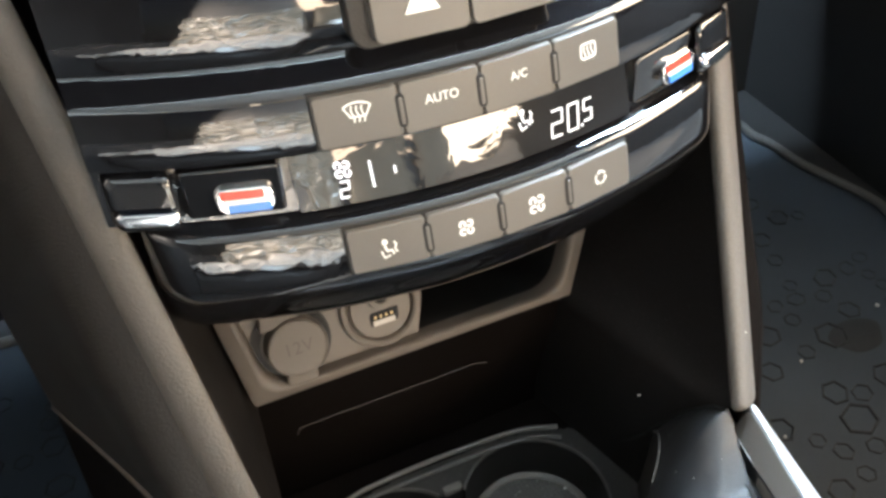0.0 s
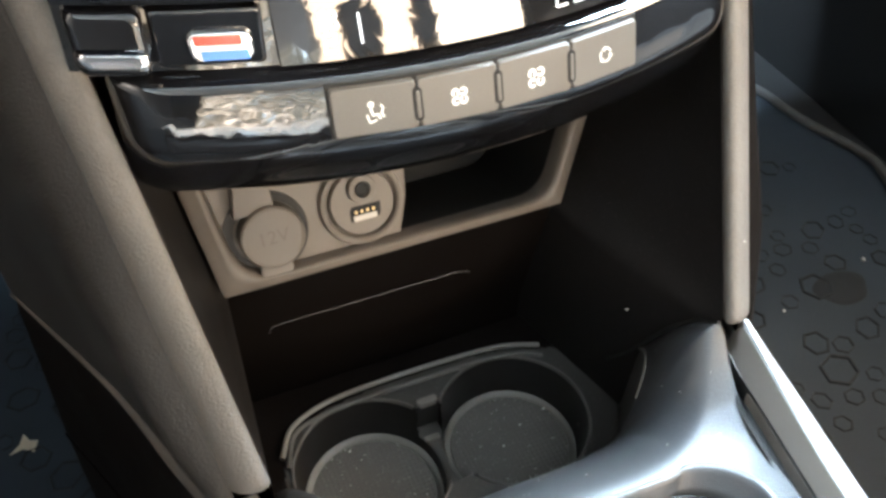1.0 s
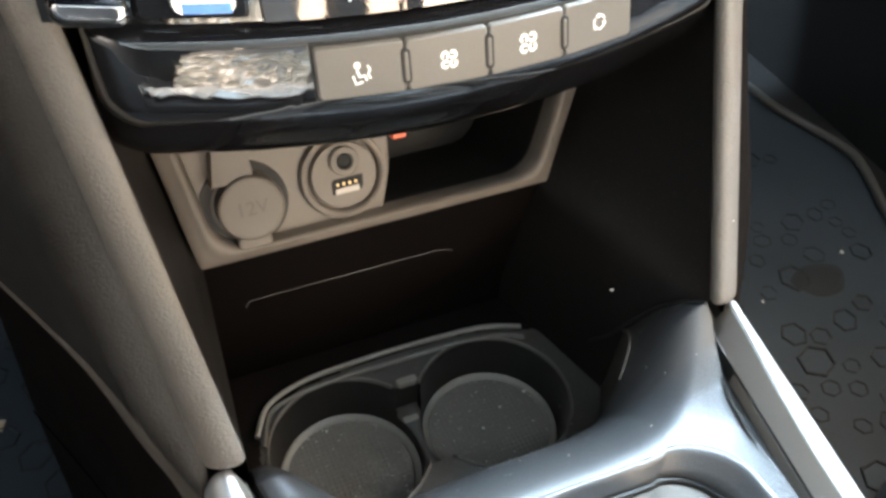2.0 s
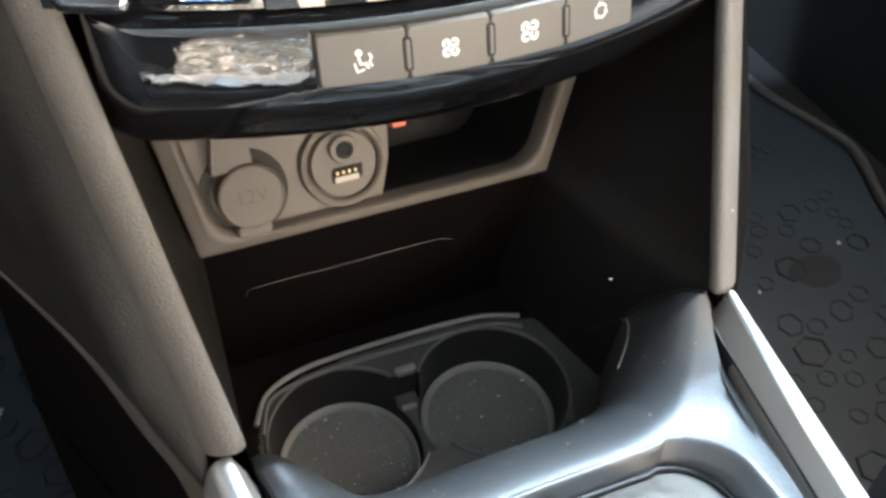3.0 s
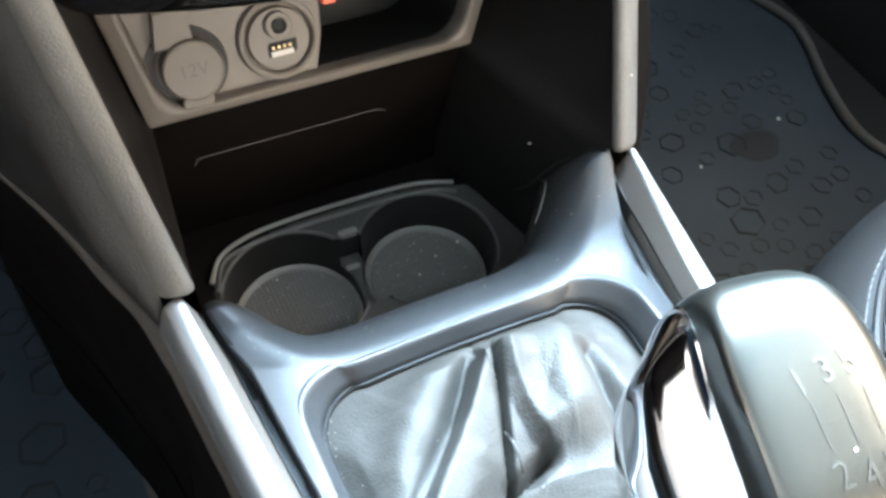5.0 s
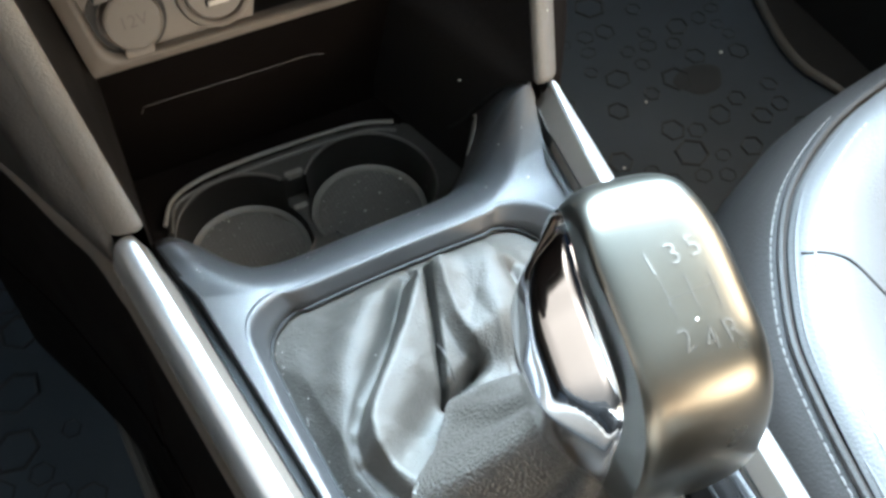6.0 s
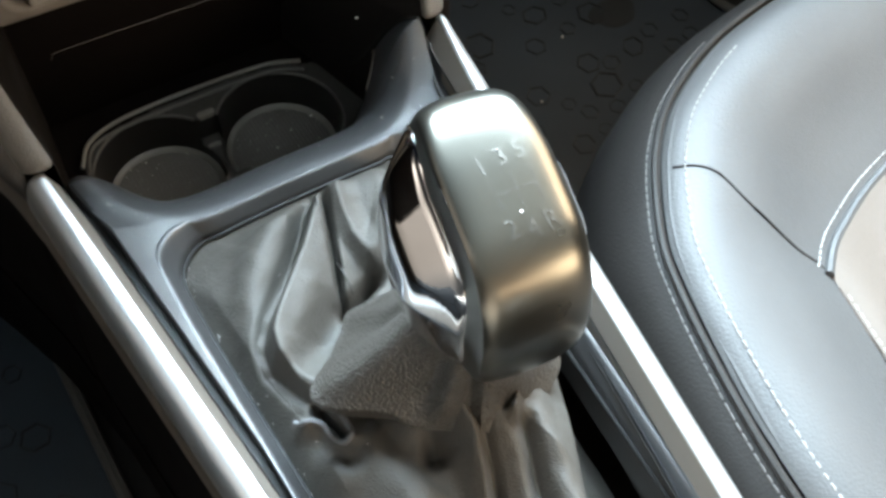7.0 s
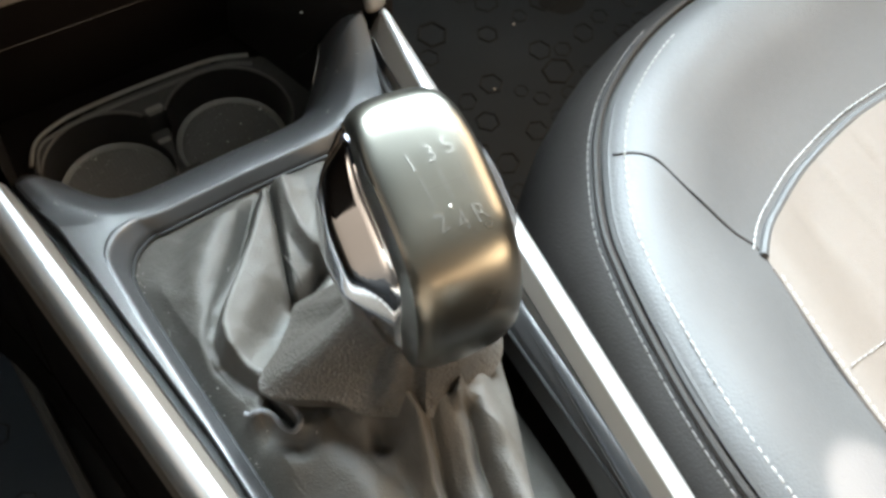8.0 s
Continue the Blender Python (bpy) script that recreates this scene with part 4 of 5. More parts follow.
def knob_at(x, y, z):
    """The knob is turned a few degrees towards the driver."""
    x *= 1 - 0.30 * max(0.0, min(1.0, (y + 0.152) / 0.032)) ** 1.4
    return (KC.x + x + 0.16 * (y - KC.y), y - 0.16 * x, z)


def knob_ring(x, k):
    """A ring of the profile at a distance across, scaled by k."""
    ring = [(KC.y + (p.y - KC.y) * k, KC.z + (p.z - KC.z) * k) for p in prof_y]
    return [knob_at(x * taper(z), y, z) for y, z in ring]


def plate_ring(x, k, t=1.0):
    """A ring of the plate's border scaled by k about its middle; t below one blends it out towards the crown's edge."""
    out = []
    for p, (ey, ez) in zip(prof_y, EDGE):
        y, z = PLATE[0] + (ey - PLATE[0]) * k, PLATE[1] + (ez - PLATE[1]) * k
        y, z = KC.y + (p.y - KC.y) * 0.925 * (1 - t) + (y - KC.y) * t, KC.z + (p.z - KC.z) * 0.925 * (1 - t) + (z - KC.z) * t
        out.append(knob_at(x * taper(z), y, z))
    return out


PLATE = (-0.1500, 0.3460)


def border(p):
    """Where the chrome plate ends towards a point of the profile: a slanting line under the crown, an upright one at the rear."""
    dy, dz = p.y - PLATE[0], p.z - PLATE[1]
    c = (-0.306 * dy + dz) / 1.046
    lims = [0.94] + ([0.0500 / c] if c > 0 else []) + ([0.0310 / -dy] if dy < 0 else [])
    m = sum(v ** -8 for v in lims) ** (-1 / 8)
    return (PLATE[0] + dy * m, PLATE[1] + dz * m)


EDGE = [border(p) for p in prof_y]
CROWN = ((0.0, 1.0), (0.0045, 0.998), (0.0080, 0.993), (0.0106, 0.985), (0.0126, 0.974), (0.0142, 0.959), (0.0154, 0.942), (0.0161, 0.925))
SIDE = ((0.0163, 0.25), (0.0165, 0.50), (0.0167, 0.75), (0.0169, 0.94), (0.0169, 1.0), (0.0152, 1.0))


def half_knob(s):
    return [knob_ring(s * x, k) for x, k in CROWN] + [plate_ring(s * x, 1.0, t) for x, t in SIDE]


knob = part("knob_cap", loft(list(reversed(half_knob(-1))) + half_knob(1)[1:], False, False), M_SATIN, lever, "satin brushed steel cap", 42)


def flank(p, e, q):
    """A point of the polished flank at the share q of the way to its border, and how far it stands out: a broad facet under the crown, another over the neck, a narrow one at the rear."""
    y, z = PLATE[0] + (e[0] - PLATE[0]) * q, PLATE[1] + (e[1] - PLATE[1]) * q
    dy, dz = y - PLATE[0], z - PLATE[1]
    reach = 0.94 * math.hypot(p.y - PLATE[0], p.z - PLATE[1])
    under_crown = 0.0500 - (-0.306 * dy + dz) / 1.046
    over_neck = reach - math.hypot(dy, dz)
    heights = (0.80 * under_crown, 0.0092 + 0.11 * under_crown, 0.60 * over_neck + 0.0002, 0.70 * (0.0310 + dy), 0.0124)
    out = sum(max(1e-5, h) ** -12 for h in heights) ** (-1 / 12)
    return y, z, min(out, 0.9 * (1 - q) * math.hypot(e[0] - PLATE[0], e[1] - PLATE[1]))


def knob_side(s):
    """The polished flank: a thin bead along the cap, then the faceted plate."""
    rings = [plate_ring(s * x, k) for x, k in ((0.0152, 1.010), (0.0169, 1.009), (0.0173, 1.002), (0.0172, 0.992), (0.0169, 0.982))]
    for q in lin(0.97, 0.03, 34):
        ring = [flank(p, e, q) for p, e in zip(prof_y, EDGE)]
        rings.append([knob_at(s * (0.0168 + h) * taper(z), y, z) for y, z, h in ring])
    return loft(rings)


for s in (-1, 1):
    part("side_plate", knob_side(s), M_CHROME, lever, "polished chrome side plate", 40)


def knob_top(x, y):
    """Height of the cap's crown."""
    xr = x - KC.x - 0.16 * (y - KC.y)
    y = y + 0.16 * xr
    k = interp(abs(xr), [c[0] for c in CROWN], [c[1] for c in CROWN])
    up_half = sorted((p.y, p.z) for p in prof_y if p.z > 0.392)
    z = interp(KC.y + (y - KC.y) / k, [p[0] for p in up_half], [p[1] for p in up_half])
    return KC.z + (z - KC.z) * k


def engraved(body, cx, cy, size):
    return text_mesh(body, size, lambda u, v, d: (cx + u, cy + v, knob_top(cx + u, cy + v) + d), 0.00025)


# flat marks on the crown; a darker steel gives the shade of engraving
M_ENGRAVE = mat("engraving_shade_steel", (0.115, 0.108, 0.096), 0.42, 1.0, 500, 0, 0.05)
for ch, x, y in (("1", 0.0003, -0.1545), ("3", 0.0066, -0.1543), ("5", 0.0122, -0.1545), ("2", -0.0010, -0.1720), ("4", 0.0045, -0.1742), ("R", 0.0102, -0.1742)):
    part("numeral", engraved(ch, x, y, 0.0074), M_ENGRAVE, knob, "gear numeral, engraving shade in its colour")
for x0, y0, x1, y1 in ((0.0003, -0.1628, 0.0122, -0.1640), (0.0003, -0.1590, -0.0005, -0.1672), (0.0064, -0.1590, 0.0052, -0.1685), (0.0124, -0.1595, 0.0108, -0.1690)):
    part("gate_line", ribbon([(x0 + (x1 - x0) * i / 4, y0 + (y1 - y0) * i / 4) for i in range(5)], 0.00028, lambda u, v, d: (u, v, knob_top(u, v) + d), 0.0002), M_ENGRAVE, knob)
part("worn_dot", slab(circle(0.00036, 12, 0.0037, -0.1690), lambda u, v, d: (u, v, knob_top(u, v) + d), -0.0003, 0.0003, 0.0001), M_WHITE, knob, "tiny white worn dot")

# gaiter
NECK = Vector((0.0055, -0.1565, 0.0))
outline_in = [Vector((x, y, 0)) for x, y in frame_outline(0.0058)]
outline_in += [Vector((outline_in[-1].x + (outline_in[0].x - outline_in[-1].x) * i / 12, outline_in[-1].y, 0)) for i in range(1, 12)]


def rim_radius(a):
    d = Vector((math.cos(a), math.sin(a), 0))
    best = 0.05
    n = len(outline_in)
    for i in range(n):
        p, q = outline_in[i] - NECK, outline_in[(i + 1) % n] - NECK
        e = q - p
        den = d.x * e.y - d.y * e.x
        if abs(den) < 1e-12:
            continue
        t = (p.x * e.y - p.y * e.x) / den
        k = (p.x * d.y - p.y * d.x) / den
        if t > 0 and 0 <= k <= 1:
            best = max(best, t)
    return best


# folds: points along each, height, half width to its left and right, shape: 0 pinched, 1 soft, 2 flat-sided
FOLDS = ((((-0.006, -0.042), (-0.0223, -0.0519), (-0.0349, -0.0661), (-0.0449, -0.0824), (-0.0517, -0.0995), (-0.0560, -0.1152), (-0.0560, -0.136), (-0.052, -0.165)), 0.0075, 0.0095, 0.0105, 1),
         (((-0.0015, -0.047), (-0.0114, -0.0604), (-0.0244, -0.0761), (-0.0361, -0.0883), (-0.0462, -0.0985), (-0.0505, -0.1060), (-0.0520, -0.1150), (-0.0475, -0.1300), (-0.044, -0.139)), -0.0095, 0.0050, 0.0050, 0),
         (((0.0008, -0.0560), (-0.0160, -0.0760), (-0.0286, -0.0880), (-0.0386, -0.0975), (-0.0448, -0.1055), (-0.0470, -0.1129), (-0.0455, -0.1230), (-0.0435, -0.1340)), 0.0190, 0.0200, 0.0068, 2),
         (((-0.009, -0.046), (-0.0190, -0.0575), (-0.0300, -0.0700)), 0.004, 0.008, 0.009, 1),
         (((0.0025, -0.0380), (0.0046, -0.0537), (-0.0002, -0.0665), (-0.0061, -0.0832), (-0.0108, -0.0965), (-0.0130, -0.1033)), -0.0120, 0.0024, 0.0026, 0),
         (((0.0096, -0.0554), (0.0066, -0.0659), (0.0050, -0.0785), (0.0060, -0.0890)), 0.0065, 0.0080, 0.0050, 2),
         (((0.0250, -0.0560), (0.0230, -0.0680), (0.0190, -0.0850)), 0.0165, 0.0125, 0.0140, 1), (((0.036, -0.064), (0.048, -0.105)), 0.008, 0.010, 0.012, 1), (((0.037, -0.068), (0.034, -0.105)), -0.008, 0.006, 0.006, 0),
         (((-0.0132, -0.1047), (-0.0058, -0.1023), (0.0040, -0.0985)), -0.0130, 0.0050, 0.0050, 0), (((-0.018, -0.106), (-0.042, -0.122)), -0.0045, 0.0065, 0.0065, 1),
         (((-0.0205, -0.094), (-0.0400, -0.112)), 0.0035, 0.005, 0.006, 1),
         (((-0.0530, -0.1425), (-0.0482, -0.1425), (-0.0445, -0.1473), (-0.0440, -0.1540), (-0.0405, -0.1575)), 0.004, 0.0060, 0.0045, 0), (((-0.0430, -0.1400), (-0.0415, -0.1470), (-0.0412, -0.1530)), -0.0100, 0.0034, 0.0034, 0),
         (((-0.0500, -0.1520), (-0.0430, -0.1620)), -0.006, 0.005, 0.005, 1),
         (((-0.0360, -0.1620), (-0.0335, -0.1800), (-0.0300, -0.235)), 0.0130, 0.0130, 0.0130, 1), (((-0.0120, -0.1620), (-0.0135, -0.1705), (-0.0160, -0.1790)), -0.0130, 0.0048, 0.0048, 1),
         (((-0.0104, -0.1671), (-0.0061, -0.1746), (-0.0052, -0.1831), (-0.0073, -0.1922), (-0.0110, -0.2040), (-0.014, -0.245)), 0.0100, 0.0055, 0.0090, 0),
         (((0.0002, -0.1743), (-0.0002, -0.1833), (-0.0024, -0.1950), (-0.0058, -0.2063), (-0.009, -0.245)), -0.0050, 0.0036, 0.0036, 0),
         (((0.0075, -0.1800), (0.0065, -0.1960), (0.0010, -0.2150), (-0.002, -0.245)), 0.0050, 0.0060, 0.0050, 1),
         (((0.0165, -0.1720), (0.0145, -0.1800), (0.0105, -0.1845)), 0.0090, 0.0034, 0.0034, 0), (((0.0120, -0.1735), (0.0105, -0.1800)), -0.0080, 0.0034, 0.0034, 0), (((0.0150, -0.1890), (0.0100, -0.2050), (0.004, -0.235)), -0.0065, 0.0045, 0.0050, 0),
         (((0.0300, -0.1720), (0.0250, -0.1950), (0.0170, -0.2150), (0.012, -0.245)), 0.0190, 0.0110, 0.0110, 1),
         (((0.048, -0.125), (0.052, -0.160)), 0.008, 0.010, 0.010, 1))


def folds(x, y):
    h = 0.0
    for line, amp, w_left, w_right, soft_ in FOLDS:
        d, w = 1.0, w_left
        for (ax, ay), (bx, by) in zip(line, line[1:]):
            ex, ey = bx - ax, by - ay
            t = max(0, min(1, ((x - ax) * ex + (y - ay) * ey) / (ex * ex + ey * ey)))
            e = math.hypot(x - ax - t * ex, y - ay - t * ey)
            if e < d:
                d = e
                w = w_left if ex * (y - ay) - ey * (x - ax) > 0 else w_right
        if soft_ == 1:
            h += amp * math.exp(-(d / w) ** 2)
        elif d < w * 2.2:
            k = math.sqrt((d / w) ** 2 + 0.008) - 0.089
            h += amp * max(0.0, 1 - k / 1.1) ** (1.2 if soft_ else 1.7)
    return h


def gaiter_low(a, s):
    """The lower skirt: from the frame in to below the sleeve."""
    R = rim_radius(a)
    r = R + (0.022 - R) * s
    x, y = NECK.x + r * math.cos(a), NECK.y + r * math.sin(a)
    edge = min(1.0, s * R / 0.016)
    base = 0.2485 - 0.002 * (1 - edge) + 0.010 * (1 - (1 - min(1, s * 1.5)) ** 2) + 0.024 * max(0, (s - 0.72) / 0.28) ** 1.5
    base += 0.0095 * math.exp(-((y + 0.186) / 0.030) ** 2) * math.exp(-((x + 0.004) / 0.034) ** 2)
    wob = 0.0012 * noise.noise(Vector((x * 50, y * 50, 3.0))) + 0.0006 * noise.noise(Vector((x * 150, y * 150, 9.0)))
    right = max(0.0, min(1.0, (x - 0.0505 - 0.5 * (y + 0.161)) / 0.008)) * max(0.0, min(1.0, (-0.120 - y) / 0.04))
    sag = 0.046 * right * right * (3 - 2 * right)
    return (x, y, base - sag + edge * (folds(x, y) * 0.9 + wob))


angles = lin(0, 2 * math.pi, 641)[:-1]
v, f = grid(angles, lin(0, 1, 120), gaiter_low, close_u=True)
gaiter = part("gaiter", (v, f), M_LEATHER, lever, "creased dark grey leather gaiter", 80)

def gaiter_z(x, y):
    """Height of the skirt below a point of the plan."""
    a = math.atan2(y - NECK.y, x - NECK.x)
    R = rim_radius(a)
    return gaiter_low(a, (R - math.hypot(x - NECK.x, y - NECK.y)) / (R - 0.022))[2]


curl = smooth_curve([(-0.0545, -0.1385, 0), (-0.0515, -0.1412, 0), (-0.0484, -0.1425, 0), (-0.0458, -0.1460, 0), (-0.0450, -0.1520, 0), (-0.0428, -0.1568, 0), (-0.0398, -0.1570, 0), (-0.0382, -0.1535, 0), (-0.0384, -0.1480, 0), (-0.0396, -0.1420, 0)], 60)
part("fold_edge", tube([(p.x, p.y, max(gaiter_z(p.x, p.y), 0.2610) + 0.0010) for p in curl], 0.0011, 8), M_PIPING, lever, "rolled leather edge folded into a curl")
part("frame_gap", tube([(x, y, 0.2482) for x, y in frame_outline(0.0056)], 0.0010, 6), M_GAP, lever)

# hem of the sleeve: bearing from the neck in degrees, reach, height
HEM = ((0, 0.045, 0.276), (30, 0.046, 0.272), (60, 0.046, 0.268), (85, 0.047, 0.266), (105, 0.050, 0.265), (113, 0.053, 0.265), (125, 0.0475, 0.271), (143, 0.0470, 0.280), (158, 0.0535, 0.2865), (166, 0.0570, 0.2880),
       (172, 0.0500, 0.2890), (180, 0.0400, 0.2920), (190, 0.0335, 0.2925), (205, 0.0310, 0.2890), (225, 0.0270, 0.2870), (245, 0.0260, 0.2860), (262, 0.0290, 0.2840), (285, 0.0270, 0.2860), (305, 0.0330, 0.2830), (330, 0.0400, 0.2800), (360, 0.045, 0.276))
HEM_A, HEM_R, HEM_Z = zip(*HEM)


def bell(deg, mid, width):
    d = (deg - mid + 180) % 360 - 180
    return math.exp(-(d / width) ** 2)


def sleeve(a, s):
    """The upper sleeve that hangs from the knob: a flap that faces back under its crest, and soft folds above."""
    deg = math.degrees(a) % 360
    hem = (interp(deg, HEM_A, HEM_R) * 2 + interp((deg - 4) % 360, HEM_A, HEM_R) + interp((deg + 4) % 360, HEM_A, HEM_R)) / 4
    hemz = (interp(deg, HEM_A, HEM_Z) * 2 + interp((deg - 6) % 360, HEM_A, HEM_Z) + interp((deg + 6) % 360, HEM_A, HEM_Z)) / 4
    flap = 0.004 + 0.011 * bell(deg, 186, 26) + 0.005 * bell(deg, 235, 18)
    if s < 0.06:
        t = s / 0.06
        r, z = hem - 0.010 + 0.006 * t, hemz - flap - 0.0012 + 0.0012 * t
    elif s < 0.24:
        t = (s - 0.06) / 0.18
        r = hem - 0.004 + 0.004 * math.sin(t * math.pi / 2)
        z = hemz - flap + (flap - 0.0010) * t
    else:
        t = (s - 0.24) / 0.76
        r = 0.0175 + (hem - 0.0175) * (1 - t) ** 1.25
        z = hemz - 0.0010 + (0.3360 - hemz) * (0.25 * t + 0.75 * t ** 1.35)
        bow = math.sin(t * math.pi)
        r += bow * (0.0030 * bell(deg, 168, 12) - 0.0034 * bell(deg, 196 + 22 * t, 11) + 0.0026 * bell(deg, 222, 12) - 0.0026 * bell(deg, 246, 6) - 0.0020 * bell(deg, 132, 9) + 0.0016 * bell(deg, 290, 16))
    x, y = NECK.x + r * math.cos(a), NECK.y + r * math.sin(a)
    return (x, y, z + 0.0010 * noise.noise(Vector((x * 80, y * 80, z * 80))))


v, f = grid(angles, lin(0, 1, 75), sleeve, close_u=True)
part("gaiter_sleeve", (v, f), M_SLEEVE, lever, "dark grey leather sleeve with a hem", 80)
part("sleeve_hem", tube([sleeve(a, 0.96) for a in lin(0, 2 * math.pi, 60)], 0.0014, 6), M_PIPING, lever)
seam = [gaiter_low(rad, s) for rad, s in zip([math.pi / 2 + 0.02 + 0.18 * k for k in lin(0, 1, 24)], lin(0.05, 0.62, 24))]
part("gaiter_seam", tube([(p[0], p[1], p[2] + 0.0001) for p in seam], 0.0006, 6), M_LEATHER, lever)
part("rear_seam", tube([(p[0], p[1], p[2] + 0.0004) for p in [sleeve(radians(256), k) for k in lin(0.12, 0.95, 20)]], 0.0011, 6), M_SLEEVE, lever)

# ---- passenger seat ----
seat = thing("passenger_seat", "pale grey leather passenger seat with a beige insert", "car seat", (0.38, -0.33, FLOOR))
half_line = smooth_curve([(0.400, -0.044, 0), (0.330, -0.045, 0), (0.273, -0.052, 0), (0.230, -0.062, 0), (0.191, -0.080, 0), (0.169, -0.097, 0), (0.152, -0.116, 0), (0.134, -0.143, 0), (0.125, -0.166, 0), (0.117, -0.195, 0),
                          (0.109, -0.233, 0), (0.104, -0.274, 0), (0.102, -0.34, 0), (0.104, -0.45, 0), (0.115, -0.56, 0)], 90)
loop = [(p.x, p.y) for p in half_line] + [(0.80 - p.x, p.y) for p in reversed(half_line[1:])]
loop_np = np.array(loop)


def seat_depth(x, y):
    """Distance inwards from the piping."""
    return float(np.min(np.hypot(loop_np[:, 0] - x, loop_np[:, 1] - y)))


def seat_z(d):
    return interp(d, [0, 0.004, 0.012, 0.025, 0.045, 0.075, 0.11, 0.16, 0.3], [0.2495, 0.2530, 0.2560, 0.2565, 0.2530, 0.2420, 0.2340, 0.2300, 0.2280])


nrm = []
for i, p in enumerate(loop):
    a, b = loop[i - 1], loop[(i + 1) % len(loop)]
    tx, ty = b[0] - a[0], b[1] - a[1]
    l = math.hypot(tx, ty)
    nrm.append((ty / l, -tx / l))
if sum((p[0] - 0.4) * n[0] + (p[1] + 0.33) * n[1] for p, n in zip(loop, nrm)) < 0:
    nrm = [(-a, -b) for a, b in nrm]
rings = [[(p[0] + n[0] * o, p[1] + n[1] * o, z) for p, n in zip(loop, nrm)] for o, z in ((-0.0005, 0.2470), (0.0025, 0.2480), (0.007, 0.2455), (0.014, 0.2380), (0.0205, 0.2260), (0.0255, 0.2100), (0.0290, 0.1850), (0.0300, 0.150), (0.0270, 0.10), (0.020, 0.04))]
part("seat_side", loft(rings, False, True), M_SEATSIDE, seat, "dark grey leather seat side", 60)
cen = (0.40, -0.30)
rings = []
for k in [0, 0.005, 0.01, 0.02, 0.035, 0.05, 0.07, 0.09, 0.11, 0.13, 0.16, 0.19, 0.22, 0.26, 0.30, 0.35, 0.40, 0.46, 0.52, 0.6, 0.7, 0.8, 0.9, 0.99]:
    ring = []
    for p in loop:
        x, y = p[0] + (cen[0] - p[0]) * k, p[1] + (cen[1] - p[1]) * k
        d = seat_depth(x, y) if k else 0
        ring.append((x, y, seat_z(d) + 0.0012 * noise.noise(Vector((x * 22, y * 22, 0)))))
    rings.append(ring)
part("seat_cushion", loft(rings, False, True), M_SEAT, seat, "pale grey leather cushion", 70)


def on_seat(x, y, h=0.0):
    return (x, y, seat_z(seat_depth(x, y)) + h)


for o, r in ((0.0032, 0.0020), (-0.0030, 0.0015)):
    part("piping", tube([(p[0] + n[0] * o, p[1] + n[1] * o, 0.2492 if o > 0 else 0.2506) for p, n in zip(loop[:150], nrm[:150])], r, 8), M_SEATSIDE if o > 0 else M_SEAT, seat)


def stitches(name, line, gap, length, h, r=0.0005, thread=M_THREAD):
    """Thread dashes along a line on the seat, evenly spaced by length."""
    pts = [Vector(p) for p in line]
    run = [0.0]
    for a, b in zip(pts, pts[1:]):
        run.append(run[-1] + (b - a).length)
    xyz = [[p[i] for p in pts] for i in range(3)]

    def at(d):
        return Vector([interp(d, run, xyz[i]) for i in range(3)])

    rnd = random.Random(len(line))
    pieces = []
    for k in range(int(run[-1] / gap)):
        d = k * gap + rnd.uniform(-0.0003, 0.0003)
        e = d + length * rnd.uniform(0.88, 1.06)
        pieces.append(tube([at(d) + Vector((0, 0, h - r)), at(d + (e - d) * 0.25) + Vector((0, 0, h)), at(d + (e - d) * 0.75) + Vector((0, 0, h)), at(e) + Vector((0, 0, h - r))], r, 5))
    return part(name, joined(*pieces), thread, seat, "pale thread stitching", kind="stuff")


stitches("stitching", [(p[0] + n[0] * -0.0095, p[1] + n[1] * -0.0095, seat_z(0.0095)) for p, n in zip(loop[18:90], nrm[18:90])], 0.0047, 0.0034, 0.0006)
stitches("stitching", [(p[0] + n[0] * 0.0068, p[1] + n[1] * 0.0068, 0.2458) for p, n in zip(loop[18:90], nrm[18:90])], 0.0047, 0.0036, 0.0005, 0.0004, M_DULL_THREAD)
inner = smooth_curve([(0.160, -0.1125, 0), (0.174, -0.125, 0), (0.179, -0.150, 0), (0.186, -0.175, 0), (0.1925, -0.191, 0), (0.187, -0.226, 0), (0.181, -0.260, 0), (0.176, -0.295, 0), (0.172, -0.36, 0), (0.172, -0.48, 0)], 70)
part("cushion_seam", tube([on_seat(p.x, p.y, 0.0001) for p in inner[:32]], 0.0007, 6), M_SEATSIDE, seat, "dark sewn seam")
arcl = smooth_curve([(0.1915, -0.193, 0), (0.206, -0.183, 0), (0.221, -0.176, 0), (0.255, -0.164, 0), (0.30, -0.155, 0), (0.334, -0.153, 0), (0.40, -0.152, 0), (0.47, -0.153, 0), (0.55, -0.165, 0), (0.608, -0.193, 0)], 70)
part("insert_piping", tube([on_seat(p.x, p.y, 0.0012) for p in arcl], 0.0024, 8), M_SEAT, seat)
stitches("stitching", [on_seat(p.x - 0.002, p.y + 0.0055, 0.0) for p in arcl], 0.0044, 0.0034, 0.0008)
stitches("stitching", [on_seat(p.x + 0.0012, p.y, 0.0) for p in inner[34:]], 0.0047, 0.0032, 0.0020, 0.0004)


def seam_x(y):
    return interp(-y, [0.150, 0.193, 0.226, 0.260, 0.295, 0.36, 0.48], [0.196, 0.1925, 0.187, 0.181, 0.176, 0.172, 0.172])


def arc_y(x):
    return interp(x, [0.18, 0.1915, 0.206, 0.221, 0.255, 0.30, 0.334, 0.40, 0.47, 0.55, 0.608], [-0.197, -0.193, -0.183, -0.176, -0.164, -0.155, -0.153, -0.152, -0.153, -0.165, -0.193])


